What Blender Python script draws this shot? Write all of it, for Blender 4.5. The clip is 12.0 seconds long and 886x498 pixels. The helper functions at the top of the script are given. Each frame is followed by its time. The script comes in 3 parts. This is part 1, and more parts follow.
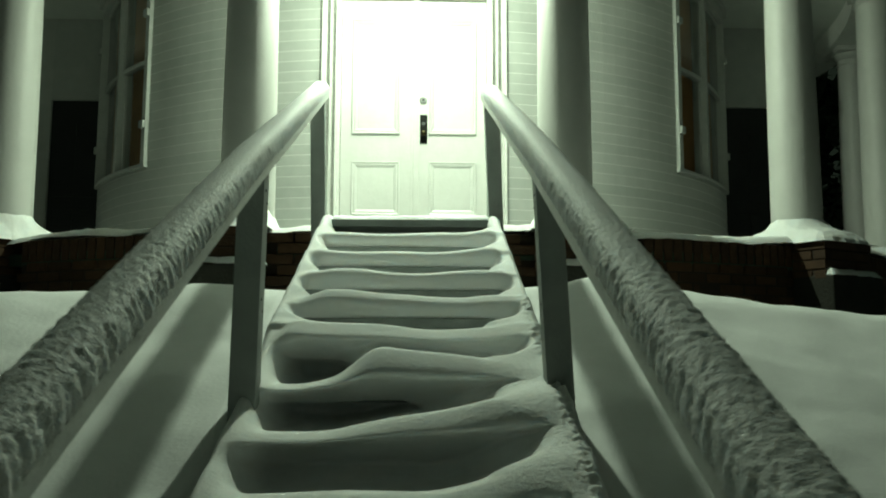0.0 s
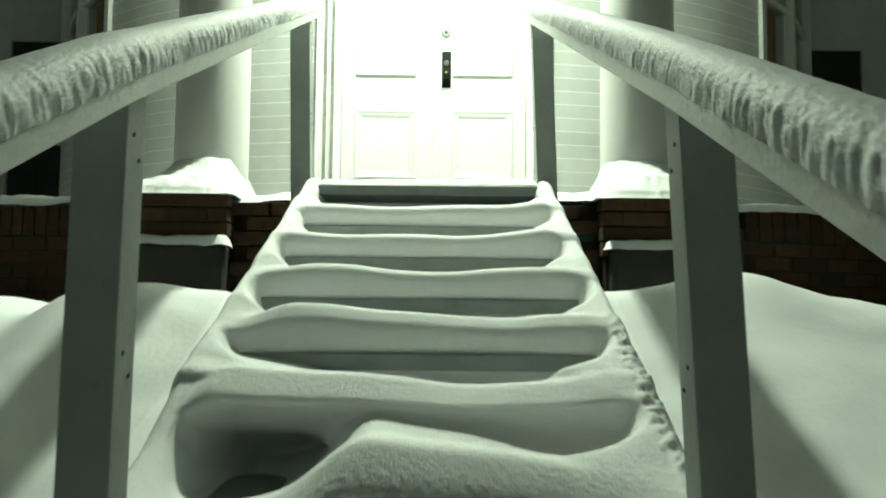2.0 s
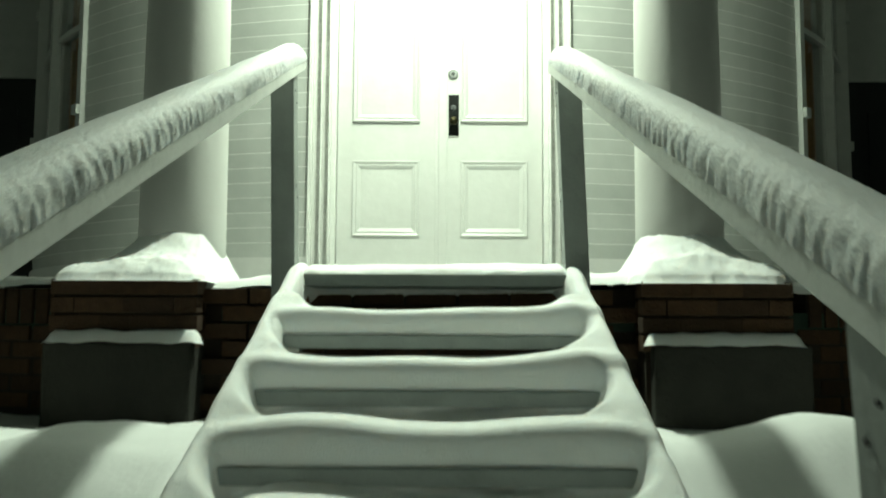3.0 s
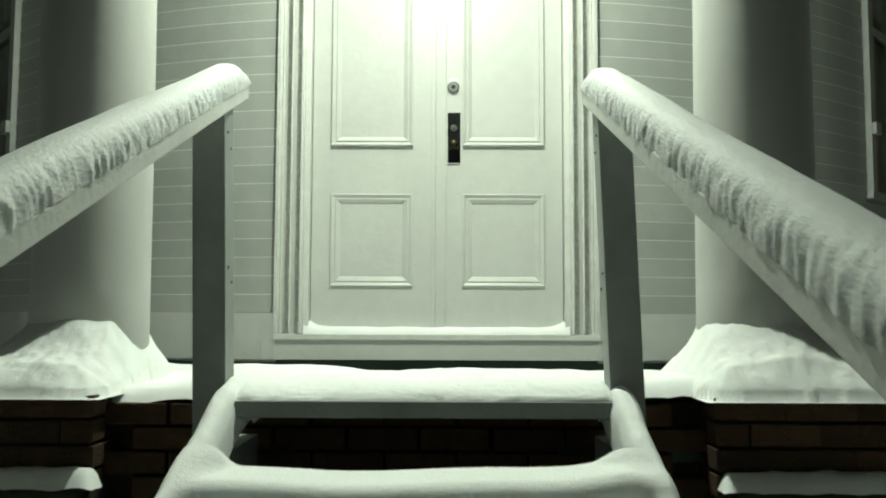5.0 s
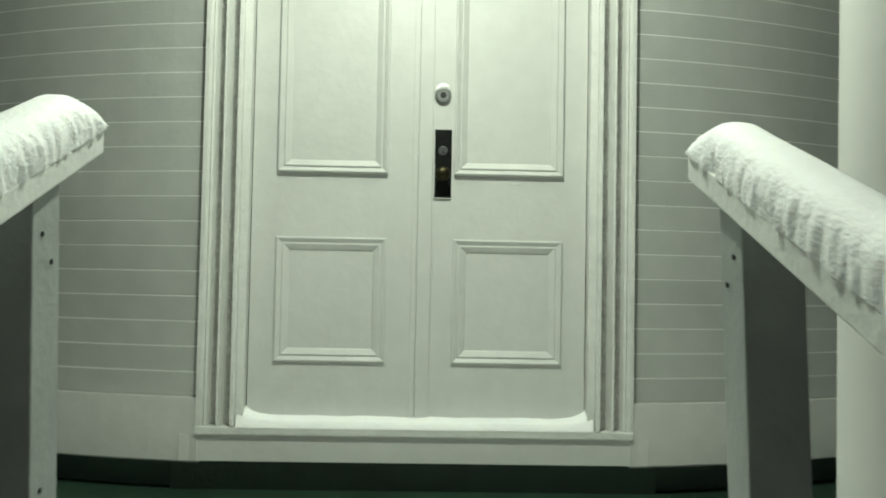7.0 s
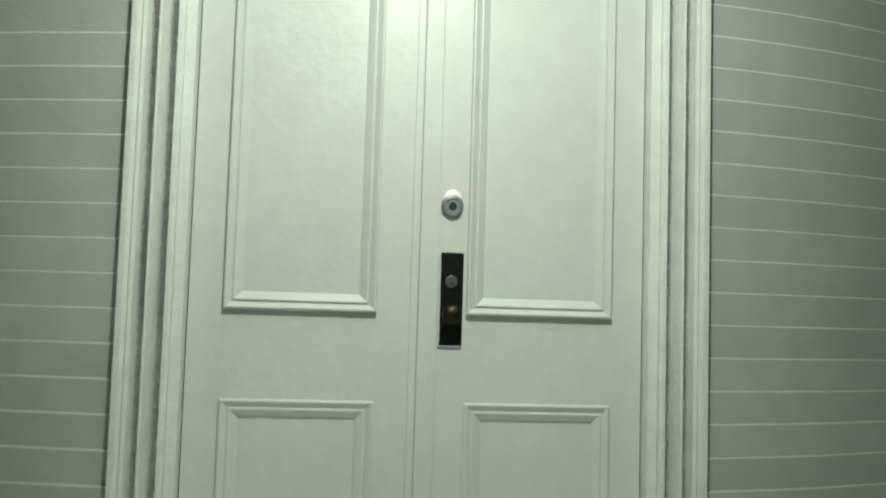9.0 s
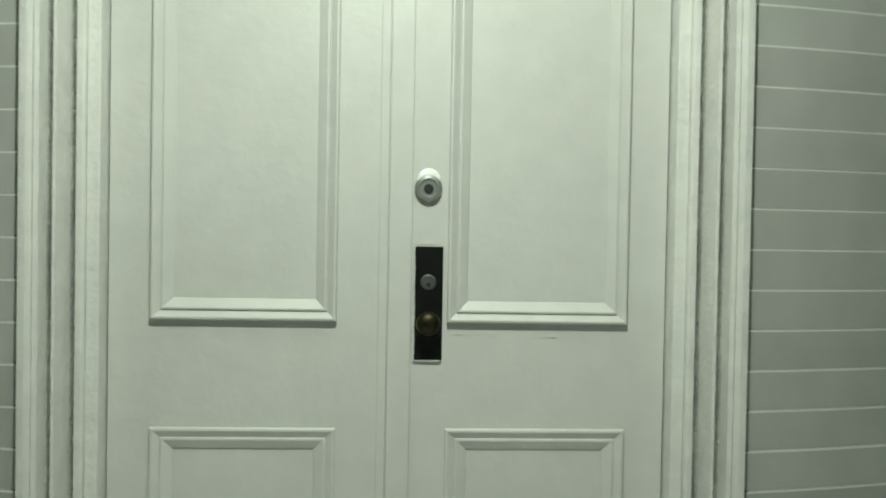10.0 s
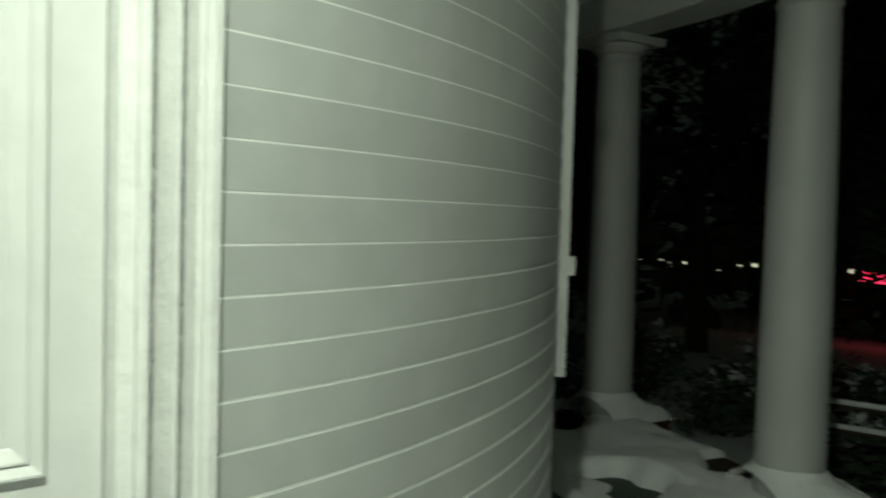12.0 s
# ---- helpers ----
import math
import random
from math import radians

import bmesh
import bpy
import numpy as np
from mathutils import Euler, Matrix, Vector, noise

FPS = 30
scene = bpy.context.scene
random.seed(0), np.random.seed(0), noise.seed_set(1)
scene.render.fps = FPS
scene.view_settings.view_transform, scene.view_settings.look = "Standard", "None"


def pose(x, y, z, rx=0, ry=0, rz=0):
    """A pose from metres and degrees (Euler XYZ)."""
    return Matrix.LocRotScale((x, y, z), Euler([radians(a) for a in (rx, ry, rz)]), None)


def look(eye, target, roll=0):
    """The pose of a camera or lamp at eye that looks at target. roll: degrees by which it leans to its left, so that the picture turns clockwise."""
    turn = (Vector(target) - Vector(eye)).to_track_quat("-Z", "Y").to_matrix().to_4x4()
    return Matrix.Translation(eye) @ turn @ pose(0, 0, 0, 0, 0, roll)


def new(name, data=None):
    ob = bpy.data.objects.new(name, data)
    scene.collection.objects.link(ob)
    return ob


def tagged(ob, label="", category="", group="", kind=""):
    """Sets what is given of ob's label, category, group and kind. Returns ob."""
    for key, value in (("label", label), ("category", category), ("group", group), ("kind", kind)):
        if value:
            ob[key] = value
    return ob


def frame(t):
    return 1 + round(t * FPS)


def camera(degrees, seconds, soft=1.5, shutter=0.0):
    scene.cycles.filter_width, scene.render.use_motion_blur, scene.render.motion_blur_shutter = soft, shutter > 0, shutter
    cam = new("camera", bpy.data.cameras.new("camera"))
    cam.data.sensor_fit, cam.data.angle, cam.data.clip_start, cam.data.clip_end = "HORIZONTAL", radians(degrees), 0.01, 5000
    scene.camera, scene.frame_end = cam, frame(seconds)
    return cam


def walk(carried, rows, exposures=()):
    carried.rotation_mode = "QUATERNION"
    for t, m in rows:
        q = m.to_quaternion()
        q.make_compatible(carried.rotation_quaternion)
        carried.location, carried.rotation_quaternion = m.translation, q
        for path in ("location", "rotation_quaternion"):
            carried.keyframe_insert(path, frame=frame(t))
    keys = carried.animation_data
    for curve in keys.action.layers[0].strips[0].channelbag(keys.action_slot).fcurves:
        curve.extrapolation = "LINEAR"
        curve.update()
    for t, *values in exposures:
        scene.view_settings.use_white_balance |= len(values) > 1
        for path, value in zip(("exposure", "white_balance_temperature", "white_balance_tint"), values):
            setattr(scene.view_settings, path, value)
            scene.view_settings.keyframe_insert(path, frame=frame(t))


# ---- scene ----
cam = camera(55.1, 12.0, 1.8, 0.5)
PATH = [
    (0, (0.06, -7.169, -0.604), (0.114, -5.182, -0.376), 0.2),
    (0.5, (0.059, -6.83, -0.655), (0.107, -4.843, -0.439), 0.1),
    (1, (0.041, -6.44, -0.65), (0.063, -4.449, -0.46), 0.6),
    (1.5, (0.027, -6.044, -0.491), (0.06, -4.049, -0.357), 1.9),
    (2, (0.059, -5.732, -0.366), (0.064, -3.737, -0.23), 0.6),
    (2.5, (0.07, -5.478, -0.194), (0.055, -3.484, -0.039), 0.3),
    (3, (0.038, -5.143, -0.017), (0.032, -3.151, 0.156), 0.3),
    (3.5, (0.072, -4.902, 0.104), (0.08, -2.914, 0.326), -0.2),
    (5.5, (0.059, -3.982, 0.488), (0.038, -1.986, 0.605), 0.3),
    (6, (-0.014, -3.715, 0.611), (0.022, -1.718, 0.707), 0.7),
    (6.5, (0.013, -3.44, 0.732), (0.062, -1.442, 0.808), 1.0),
    (8.5, (-0.113, -2.549, 1.072), (0.006, -0.556, 1.184), 2.1),
    (9, (-0.17, -2.35, 1.234), (0.022, -0.364, 1.369), 1.7),
    (9.5, (-0.103, -2.144, 1.297), (0.112, -0.159, 1.404), 1.3),
    (10, (0.014, -1.923, 1.415), (0.119, 0.074, 1.377), 1.0),
    (10.5, (-0.081, -1.672, 1.51), (0.247, 0.298, 1.398), 1.9),
    (11, (-0.129, -1.558, 1.642), (0.63, 0.287, 1.508), 3.4),
    (11.5, (0.068, -1.497, 1.635), (1.076, 0.229, 1.549), 2.7),
    (12, (0.161, -1.402, 1.638), (1.45, 0.125, 1.556), 1.6),
]
walk(cam, [(t, look(eye, target, roll)) for t, eye, target, roll in PATH],
     [(0.0, 0.52, 7050, -32), (1.0, 1.0, 6950, -29), (2.0, 1.06, 6900, -26), (3.0, 0.42, 6850, -25), (3.5, 0.20, 6800, -23), (5.5, -0.34, 6800, -18), (6.0, -0.48, 6800, -17), (6.5, -0.54, 6800, -16), (8.5, -0.68, 6700, -16), (9.0, -0.86, 6700, -15), (10.5, -0.93, 6700, -14), (11.4, -0.84, 6700, -14), (12.0, -0.34, 6700, -17)])

# ---- world and lights ----
world = bpy.data.worlds.new("night_sky")
scene.world = world
world.use_nodes = True
bg = world.node_tree.nodes["Background"]
bg.inputs["Color"].default_value = (0.82, 0.95, 0.84, 1)
bg.inputs["Strength"].default_value = 0.009
LAMP = Vector((0.0, -1.28, 2.84))
LAMP_TINT = (1.0, 0.98, 0.96)
bulb_data = bpy.data.lights.new("porch_bulb", "POINT")
bulb_data.energy, bulb_data.shadow_soft_size, bulb_data.color = 78, 0.04, LAMP_TINT
bulb_light = new("porch_bulb", bulb_data)
bulb_light.location = LAMP
# downward light added to even out the door; the fixture has no bowl
downlight_data = bpy.data.lights.new("added_downlight", "AREA")
downlight_data.shape, downlight_data.size = "DISK", 0.12
downlight_data.energy, downlight_data.color = 57, LAMP_TINT
downlight = new("added_downlight", downlight_data)
downlight.location = LAMP - Vector((0, 0, 0.06))

# ---- materials ----


def material(name, base, rough=0.6, metal=0.0, var=0.12, scale=6.0, bump=0.2, bump_scale=60.0, second=None, stain=2.0, spread=None, sheen=0.0):
    """Base colour with two scales of variation, and a fine relief, in object space metres."""
    m = bpy.data.materials.new(name)
    m.use_nodes = True
    nt = m.node_tree
    b = nt.nodes["Principled BSDF"]
    b.inputs["Roughness"].default_value, b.inputs["Metallic"].default_value = rough, metal
    co = nt.nodes.new("ShaderNodeNewGeometry")
    n1 = nt.nodes.new("ShaderNodeTexNoise")
    n1.inputs["Scale"].default_value, n1.inputs["Detail"].default_value = scale, 6
    n2 = nt.nodes.new("ShaderNodeTexNoise")
    n2.inputs["Scale"].default_value, n2.inputs["Detail"].default_value = stain, 3
    n3 = nt.nodes.new("ShaderNodeTexNoise")
    n3.inputs["Scale"].default_value, n3.inputs["Detail"].default_value = bump_scale, 5
    for n in (n1, n2, n3):
        nt.links.new(co.outputs["Position"], n.inputs["Vector"])
    add = nt.nodes.new("ShaderNodeMath")
    add.operation = "MULTIPLY_ADD"
    add.inputs[1].default_value = 0.5
    nt.links.new(n2.outputs["Fac"], add.inputs[0])
    half = nt.nodes.new("ShaderNodeMath")
    half.operation = "MULTIPLY"
    half.inputs[1].default_value = 0.5
    nt.links.new(n1.outputs["Fac"], half.inputs[0])
    nt.links.new(half.outputs[0], add.inputs[2])
    ramp = nt.nodes.new("ShaderNodeValToRGB")
    lo = second or [c * (1 - var) for c in base]
    hi = [min(1, c * (1 + var * 0.6)) for c in base]
    ramp.color_ramp.elements[0].position, ramp.color_ramp.elements[1].position = 0.32, 0.68
    ramp.color_ramp.elements[0].color, ramp.color_ramp.elements[1].color = (*lo, 1), (*hi, 1)
    nt.links.new(add.outputs[0], ramp.inputs[0])
    last = ramp.outputs[0]
    if spread:
        info = nt.nodes.new("ShaderNodeObjectInfo")
        hsv = nt.nodes.new("ShaderNodeHueSaturation")
        mr = nt.nodes.new("ShaderNodeMapRange")
        mr.inputs["To Min"].default_value, mr.inputs["To Max"].default_value = 1 - spread, 1 + spread
        nt.links.new(info.outputs["Random"], mr.inputs["Value"])
        nt.links.new(mr.outputs[0], hsv.inputs["Value"])
        nt.links.new(last, hsv.inputs["Color"])
        last = hsv.outputs[0]
    nt.links.new(last, b.inputs["Base Color"])
    bp = nt.nodes.new("ShaderNodeBump")
    bp.inputs["Strength"].default_value, bp.inputs["Distance"].default_value = bump, 0.01
    nt.links.new(n3.outputs["Fac"], bp.inputs["Height"])
    nt.links.new(bp.outputs[0], b.inputs["Normal"])
    return m


PAINT = material("white_door_paint", (0.58, 0.58, 0.56), 0.42, var=0.07, scale=14, bump=0.14, bump_scale=34)
TRIM = material("old_layered_trim_paint", (0.68, 0.68, 0.655), 0.55, var=0.12, scale=18, bump=0.38, bump_scale=55)
SIDING = material("grey_siding_paint", (0.42, 0.43, 0.41), 0.5, var=0.10, scale=9, bump=0.12, bump_scale=45, spread=0.05)
JOINT_HIGHLIGHT = material("painted_joint_highlight", (0.74, 0.75, 0.72), 0.55, var=0.12, scale=20, bump=0.2, bump_scale=60)
CASING = material("grey_window_paint", (0.42, 0.43, 0.41), 0.5, var=0.12, scale=14, bump=0.2, bump_scale=50)
FLAKED = material("shade_darkened_flaking_paint", (0.54, 0.545, 0.52), 0.6, var=0.28, scale=45, bump=0.9, bump_scale=75, stain=9.0)
COLUMN = material("white_column_paint", (0.52, 0.52, 0.50), 0.5, var=0.07, scale=5, bump=0.08, bump_scale=30)
SNOW = material("fresh_snow", (0.90, 0.91, 0.91), 0.75, var=0.04, scale=25, bump=0.35, bump_scale=210)
DRIFT = material("wind_packed_snow", (0.88, 0.89, 0.89), 0.75, var=0.05, scale=9, bump=0.2, bump_scale=60)
CRUST = material("wind_crusted_snow", (0.89, 0.90, 0.90), 0.65, var=0.05, scale=40, bump=0.38, bump_scale=170)
WOOD = material("weathered_grey_lumber", (0.27, 0.29, 0.28), 0.65, var=0.25, scale=12, bump=0.25, bump_scale=70)
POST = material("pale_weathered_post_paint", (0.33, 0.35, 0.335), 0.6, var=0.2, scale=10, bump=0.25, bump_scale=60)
RAIL = material("pale_painted_rail", (0.78, 0.79, 0.76), 0.55, var=0.12, scale=12, bump=0.2, bump_scale=60)
BRICK = material("red_brown_brick", (0.055, 0.027, 0.010), 0.85, var=0.35, scale=30, bump=0.6, bump_scale=90, spread=0.3)
MORTAR = material("dark_mortar", (0.030, 0.021, 0.012), 0.9, var=0.3, scale=25, bump=0.6, bump_scale=120)
STONE = material("dark_base_stone", (0.020, 0.020, 0.014), 0.85, var=0.35, scale=9, bump=0.6, bump_scale=50)
DECK = material("green_deck_paint", (0.018, 0.042, 0.026), 0.5, var=0.4, scale=7, bump=0.3, bump_scale=40)
PLATE = material("black_lock_plate", (0.012, 0.013, 0.012), 0.3, metal=0.3, var=0.4, scale=30, bump=0.2, bump_scale=90)
BRASS = material("tarnished_brass", (0.042, 0.037, 0.021), 0.45, metal=1.0, var=0.3, scale=40, bump=0.1)
STEEL = material("grey_lock_steel", (0.34, 0.35, 0.34), 0.35, metal=0.5, var=0.2, scale=40, bump=0.1)
DULL = material("dull_grey_metal", (0.07, 0.075, 0.075), 0.5, metal=0.2, var=0.2, scale=40)
DARKHOLE = material("dark_keyway", (0.01, 0.01, 0.01), 0.6, var=0.3)
CURTAIN = material("brown_roller_blind", (0.44, 0.22, 0.085), 0.9, var=0.2, scale=4, bump=0.3, bump_scale=80)
DARKDOOR = material("black_side_door_paint", (0.012, 0.014, 0.013), 0.5, var=0.3, scale=5)
CEIL = material("porch_ceiling_paint", (0.62, 0.64, 0.60), 0.6, var=0.08, scale=4)
ROOF = material("dark_roofing", (0.05, 0.05, 0.05), 0.9, var=0.3)
BARK = material("wet_dark_bark", (0.05, 0.042, 0.032), 0.9, var=0.4, scale=8, bump=0.8, bump_scale=20)
LEAF = material("dark_evergreen_leaves", (0.08, 0.12, 0.07), 0.7, var=0.5, scale=3)

glass = bpy.data.materials.new("window_glass")
glass.use_nodes = True
gb = glass.node_tree.nodes["Principled BSDF"]
gb.inputs["Base Color"].default_value = (0.9, 0.95, 0.93, 1)
gb.inputs["Roughness"].default_value = 0.03
gb.inputs["Transmission Weight"].default_value = 1.0


for m in (SNOW, CRUST):
    sb = m.node_tree.nodes["Principled BSDF"]
    sb.inputs["Subsurface Weight"].default_value = 1.0
    sb.inputs["Subsurface Radius"].default_value = (1.0, 1.05, 1.1)
    sb.inputs["Subsurface Scale"].default_value = 0.008 if m is SNOW else 0.007


def emitter(name, colour, strength):
    m = bpy.data.materials.new(name)
    m.use_nodes = True
    b = m.node_tree.nodes["Principled BSDF"]
    b.inputs["Emission Color"].default_value = (*colour, 1)
    b.inputs["Emission Strength"].default_value = strength
    return m


# ---- mesh helpers ----


def finish(bm, name, mat, smooth=False, bevel=0.0):
    if bevel:
        bmesh.ops.bevel(bm, geom=list(bm.edges), offset=bevel, segments=2, affect="EDGES", profile=0.6)
    bmesh.ops.recalc_face_normals(bm, faces=bm.faces)
    me = bpy.data.meshes.new(name)
    bm.to_mesh(me)
    bm.free()
    if mat:
        me.materials.append(mat)
    if smooth:
        for p in me.polygons:
            p.use_smooth = True
    return me


def part(name, bm, mat, parent, label="", smooth=False, bevel=0.0):
    ob = new(name, finish(bm, name, mat, smooth, bevel))
    ob.parent = parent
    if label:
        ob["label"] = label
    return ob


def thing(name, label, category, kind="", group="", at=(0, 0, 0)):
    ob = new(name)
    ob.empty_display_size = 0.1
    ob.location = at
    return tagged(ob, label, category, group, kind)


def solid(name, bm, mat, label, category, kind="", group="", smooth=False, bevel=0.0):
    return tagged(new(name, finish(bm, name, mat, smooth, bevel)), label, category, group, kind)


def box(x0, x1, y0, y1, z0, z1, bm=None):
    bm = bm or bmesh.new()
    c = ((x0 + x1) / 2, (y0 + y1) / 2, (z0 + z1) / 2)
    bmesh.ops.create_cube(bm, size=1, matrix=Matrix.Translation(c) @ Matrix.Diagonal((abs(x1 - x0), abs(y1 - y0), abs(z1 - z0), 1)))
    return bm


def sweep(rings, closed=True, caps=True, bm=None):
    """Joins rings of points, each a loop of the same length, into a skin."""
    bm = bm or bmesh.new()
    rows = [[bm.verts.new(p) for p in r] for r in rings]
    n = len(rows[0])
    for a, b in zip(rows, rows[1:]):
        for i in range(n if closed else n - 1):
            j = (i + 1) % n
            bm.faces.new((a[i], a[j], b[j], b[i]))
    if caps and closed:
        bm.faces.new(rows[0][::-1])
        bm.faces.new(rows[-1])
    return bm


def lathe(profile, centre, n=40, bm=None):
    """Turns (radius, z) pairs round a vertical axis."""
    rings = []
    for r, z in profile:
        rings.append([(centre[0] + r * math.cos(2 * math.pi * i / n), centre[1] + r * math.sin(2 * math.pi * i / n), z) for i in range(n)])
    return sweep(rings, bm=bm)


def sheet(name, xs, ys, zs, mat):
    """A grid mesh with smooth shading from arrays of the same shape."""
    r, c = xs.shape
    co = np.stack([xs, ys, zs], -1).reshape(-1, 3)
    i = np.arange(r * c).reshape(r, c)
    f = np.stack([i[:-1, :-1], i[:-1, 1:], i[1:, 1:], i[1:, :-1]], -1).reshape(-1, 4)
    me = bpy.data.meshes.new(name)
    me.from_pydata(co.tolist(), [], f.tolist())
    me.materials.append(mat)
    me.polygons.foreach_set("use_smooth", [True] * len(me.polygons))
    me.update()
    return me


def ripple(xs, ys, scale, seed=0.0, octaves=3):
    """Fractal noise, about -1 to 1, over arrays of places."""
    out = np.zeros(xs.shape)
    flat = out.reshape(-1)
    for k, (a, b) in enumerate(zip(xs.reshape(-1), ys.reshape(-1))):
        flat[k] = noise.fractal((a * scale, b * scale, seed), 1.0, 2.0, octaves)
    return out


def step(a, b, v):
    u = np.clip((v - a) / (b - a), 0, 1)
    return u * u * (3 - 2 * u)


def blur(a, sx, sy):
    """Gaussian blur of an array, with widths in cells."""
    for axis, s in ((0, sy), (1, sx)):
        if s <= 0:
            continue
        n = int(3 * s) + 1
        k = np.exp(-0.5 * (np.arange(-n, n + 1) / s) ** 2)
        k /= k.sum()
        pad = [(0, 0), (0, 0)]
        pad[axis] = (n, n)
        p = np.pad(a, pad, mode="edge")
        a = sum(w * np.take(p, range(j, j + a.shape[axis]), axis=axis) for j, w in enumerate(k))
    return a


# ---- ground ----
BACK = 0.40


def bank(x, y):
    """Height of the snow: level by the house, a crest, and a bank falling to the street."""
    z = -0.40 + 0.08 * np.exp(-((y + 3.0) / 0.45) ** 2)
    fall = np.clip(-3.05 - y, 0, 3.6)
    z = z - BACK * (np.sqrt(fall ** 2 + 0.03) - 0.173)
    wide = np.clip(np.abs(x) - 1.2, 0, 40)
    z = z - np.where(x > 0, 0.095, 0.03) * np.minimum(wide, 3) - 0.07 * np.clip(np.abs(x) - 8, 0, 45)
    # a trough beside the mound that has blown up along the steps
    return z - 0.085 * np.exp(-((x + 1.24) / 0.14) ** 2) * np.exp(-((y + 2.9) / 1.0) ** 2)


axis_x = np.concatenate([np.linspace(-140, -8, 26), np.linspace(-7.4, -2.6, 26), np.linspace(-2.5, 2.5, 170), np.linspace(2.6, 7.4, 26), np.linspace(8, 140, 26)])
axis_y = np.concatenate([np.linspace(-140, -9, 26), np.linspace(-8.5, -7, 8), np.linspace(-6.9, -1.4, 190), np.linspace(-1.2, 6, 20), np.linspace(7, 140, 26)])
gx, gy = np.meshgrid(axis_x, axis_y)
gz = bank(gx, gy) + 0.05 * ripple(gx, gy, 1.1, 3.0) + 0.006 * ripple(gx, gy, 6.0, 7.0)
gz += 0.06 * np.exp(-((np.abs(gx) - 1.0) / 0.25) ** 2) * np.exp(-((gy + 2.9) / 0.5) ** 2)
gz -= 0.35 * (1 - step(0.50, 0.58, np.abs(gx))) * step(-7.2, -6.4, gy)
ground = tagged(new("ground", sheet("ground", gx, gy, gz, DRIFT)), "deep fresh snow drifted over the sloping front lawn", "ground", kind="structure")

# ---- the house: two bowed walls beside a flat entrance ----
CX, CY, RW = 0.382, 3.236, 3.3


def bow(side, phi, r=RW):
    a = radians(phi)
    return side * (CX + r * math.sin(a)), CY - r * math.cos(a)


def arc_band(side, p0, p1, r_in, r_out, z0, z1, n=18, bm=None):
    rings = []
    for i in range(n + 1):
        p = p0 + (p1 - p0) * i / n
        a, b = bow(side, p, r_in), bow(side, p, r_out)
        rings.append([(*a, z0), (*b, z0), (*b, z1), (*a, z1)])
    return sweep(rings, bm=bm)


P_START, P_END = 7.3, 86.0
W0, W1, WZ0, WZ1 = 40.2, 65.5, 1.10, 3.00
WALL_TOP = 3.30
walls = {}
for side, nm in ((-1, "wall_west"), (1, "wall_east")):
    bm = arc_band(side, P_START, P_END, RW - 0.16, RW - 0.02, 0.13, WZ0)
    arc_band(side, P_START, P_END, RW - 0.16, RW - 0.02, WZ1, WALL_TOP, bm=bm)
    arc_band(side, P_START, W0, RW - 0.16, RW - 0.02, WZ0, WZ1, bm=bm)
    arc_band(side, W1, P_END, RW - 0.16, RW - 0.02, WZ0, WZ1, bm=bm)
    walls[side] = solid(nm, bm, SIDING, "bowed grey clapboard house wall beside the entrance", "wall", "structure")
    bm = arc_band(side, P_START - 0.2, P_END, RW - 0.06, RW + 0.020, 0.145, 0.373, n=24)
    part("baseboard", bm, PAINT, walls[side], "pale painted skirting board under the siding")
    bm = arc_band(side, 0, P_END, RW - 0.16, RW - 0.07, -0.45, 0.145, n=24)
    part("foundation", bm, DECK, walls[side], "dark green painted foundation strip")

# setback walls with black doors beyond the bows
for side, nm in ((-1, "wall_northwest"), (1, "wall_northeast")):
    w = thing(nm, "set-back grey house wall in the dark porch corner", "wall", "structure")
    part("siding", box(side * 3.45, side * 3.60, 2.6, 2.75, 0.0, 3.3), SIDING, w)
    part("siding", box(side * 4.25, side * 4.5, 2.6, 2.75, 0.0, 3.3), SIDING, w)
    part("siding", box(side * 3.60, side * 4.25, 2.6, 2.75, 2.24, 3.3), SIDING, w)
    part("return", box(side * 4.35, side * 4.5, 2.75, 12, -0.45, 3.3), SIDING, w)
    d = thing("door_2" if side < 0 else "door_3", "black panelled side door in the porch corner", "door", "structure")
    part("leaf", box(side * 3.60, side * 4.25, 2.64, 2.69, 0.02, 2.24), DARKDOOR, d)
    for z0, z1 in ((0.2, 0.95), (1.1, 1.95)):
        part("panel", box(side * 3.68, side * 3.89, 2.625, 2.64, z0, z1), DARKDOOR, d, bevel=0.006)
        part("panel", box(side * 3.96, side * 4.17, 2.625, 2.64, z0, z1), DARKDOOR, d, bevel=0.006)
    part("knob", lathe([(0.001, 0.93), (0.02, 0.935), (0.028, 0.955), (0.02, 0.975), (0.001, 0.98)], (side * 3.66, 2.60), 16), BRASS, d, "dull brass knob", smooth=True)

# ---- entrance: double door, frame, casing, sill ----
DW, DTOP, DBOT = 0.632, 2.42, 0.29
entrance = thing("door_1", "white double entrance door with raised mouldings, snow on its sill", "door", "structure")


def rect_ring(x0, x1, z0, z1, profile, bm=None):
    """A mitred picture-frame moulding in the plane of the door: profile of (inset, proud)."""
    corners = ((0, 0), (1, 0), (1, 1), (0, 1))
    rings = []
    for u, v in corners + ((0, 0),):
        ring = []
        for inset, proud in profile:
            x = x0 + inset if u == 0 else x1 - inset
            z = z0 + inset if v == 0 else z1 - inset
            ring.append((x, -proud, z))
        rings.append(ring)
    return sweep(rings, closed=True, caps=False, bm=bm)


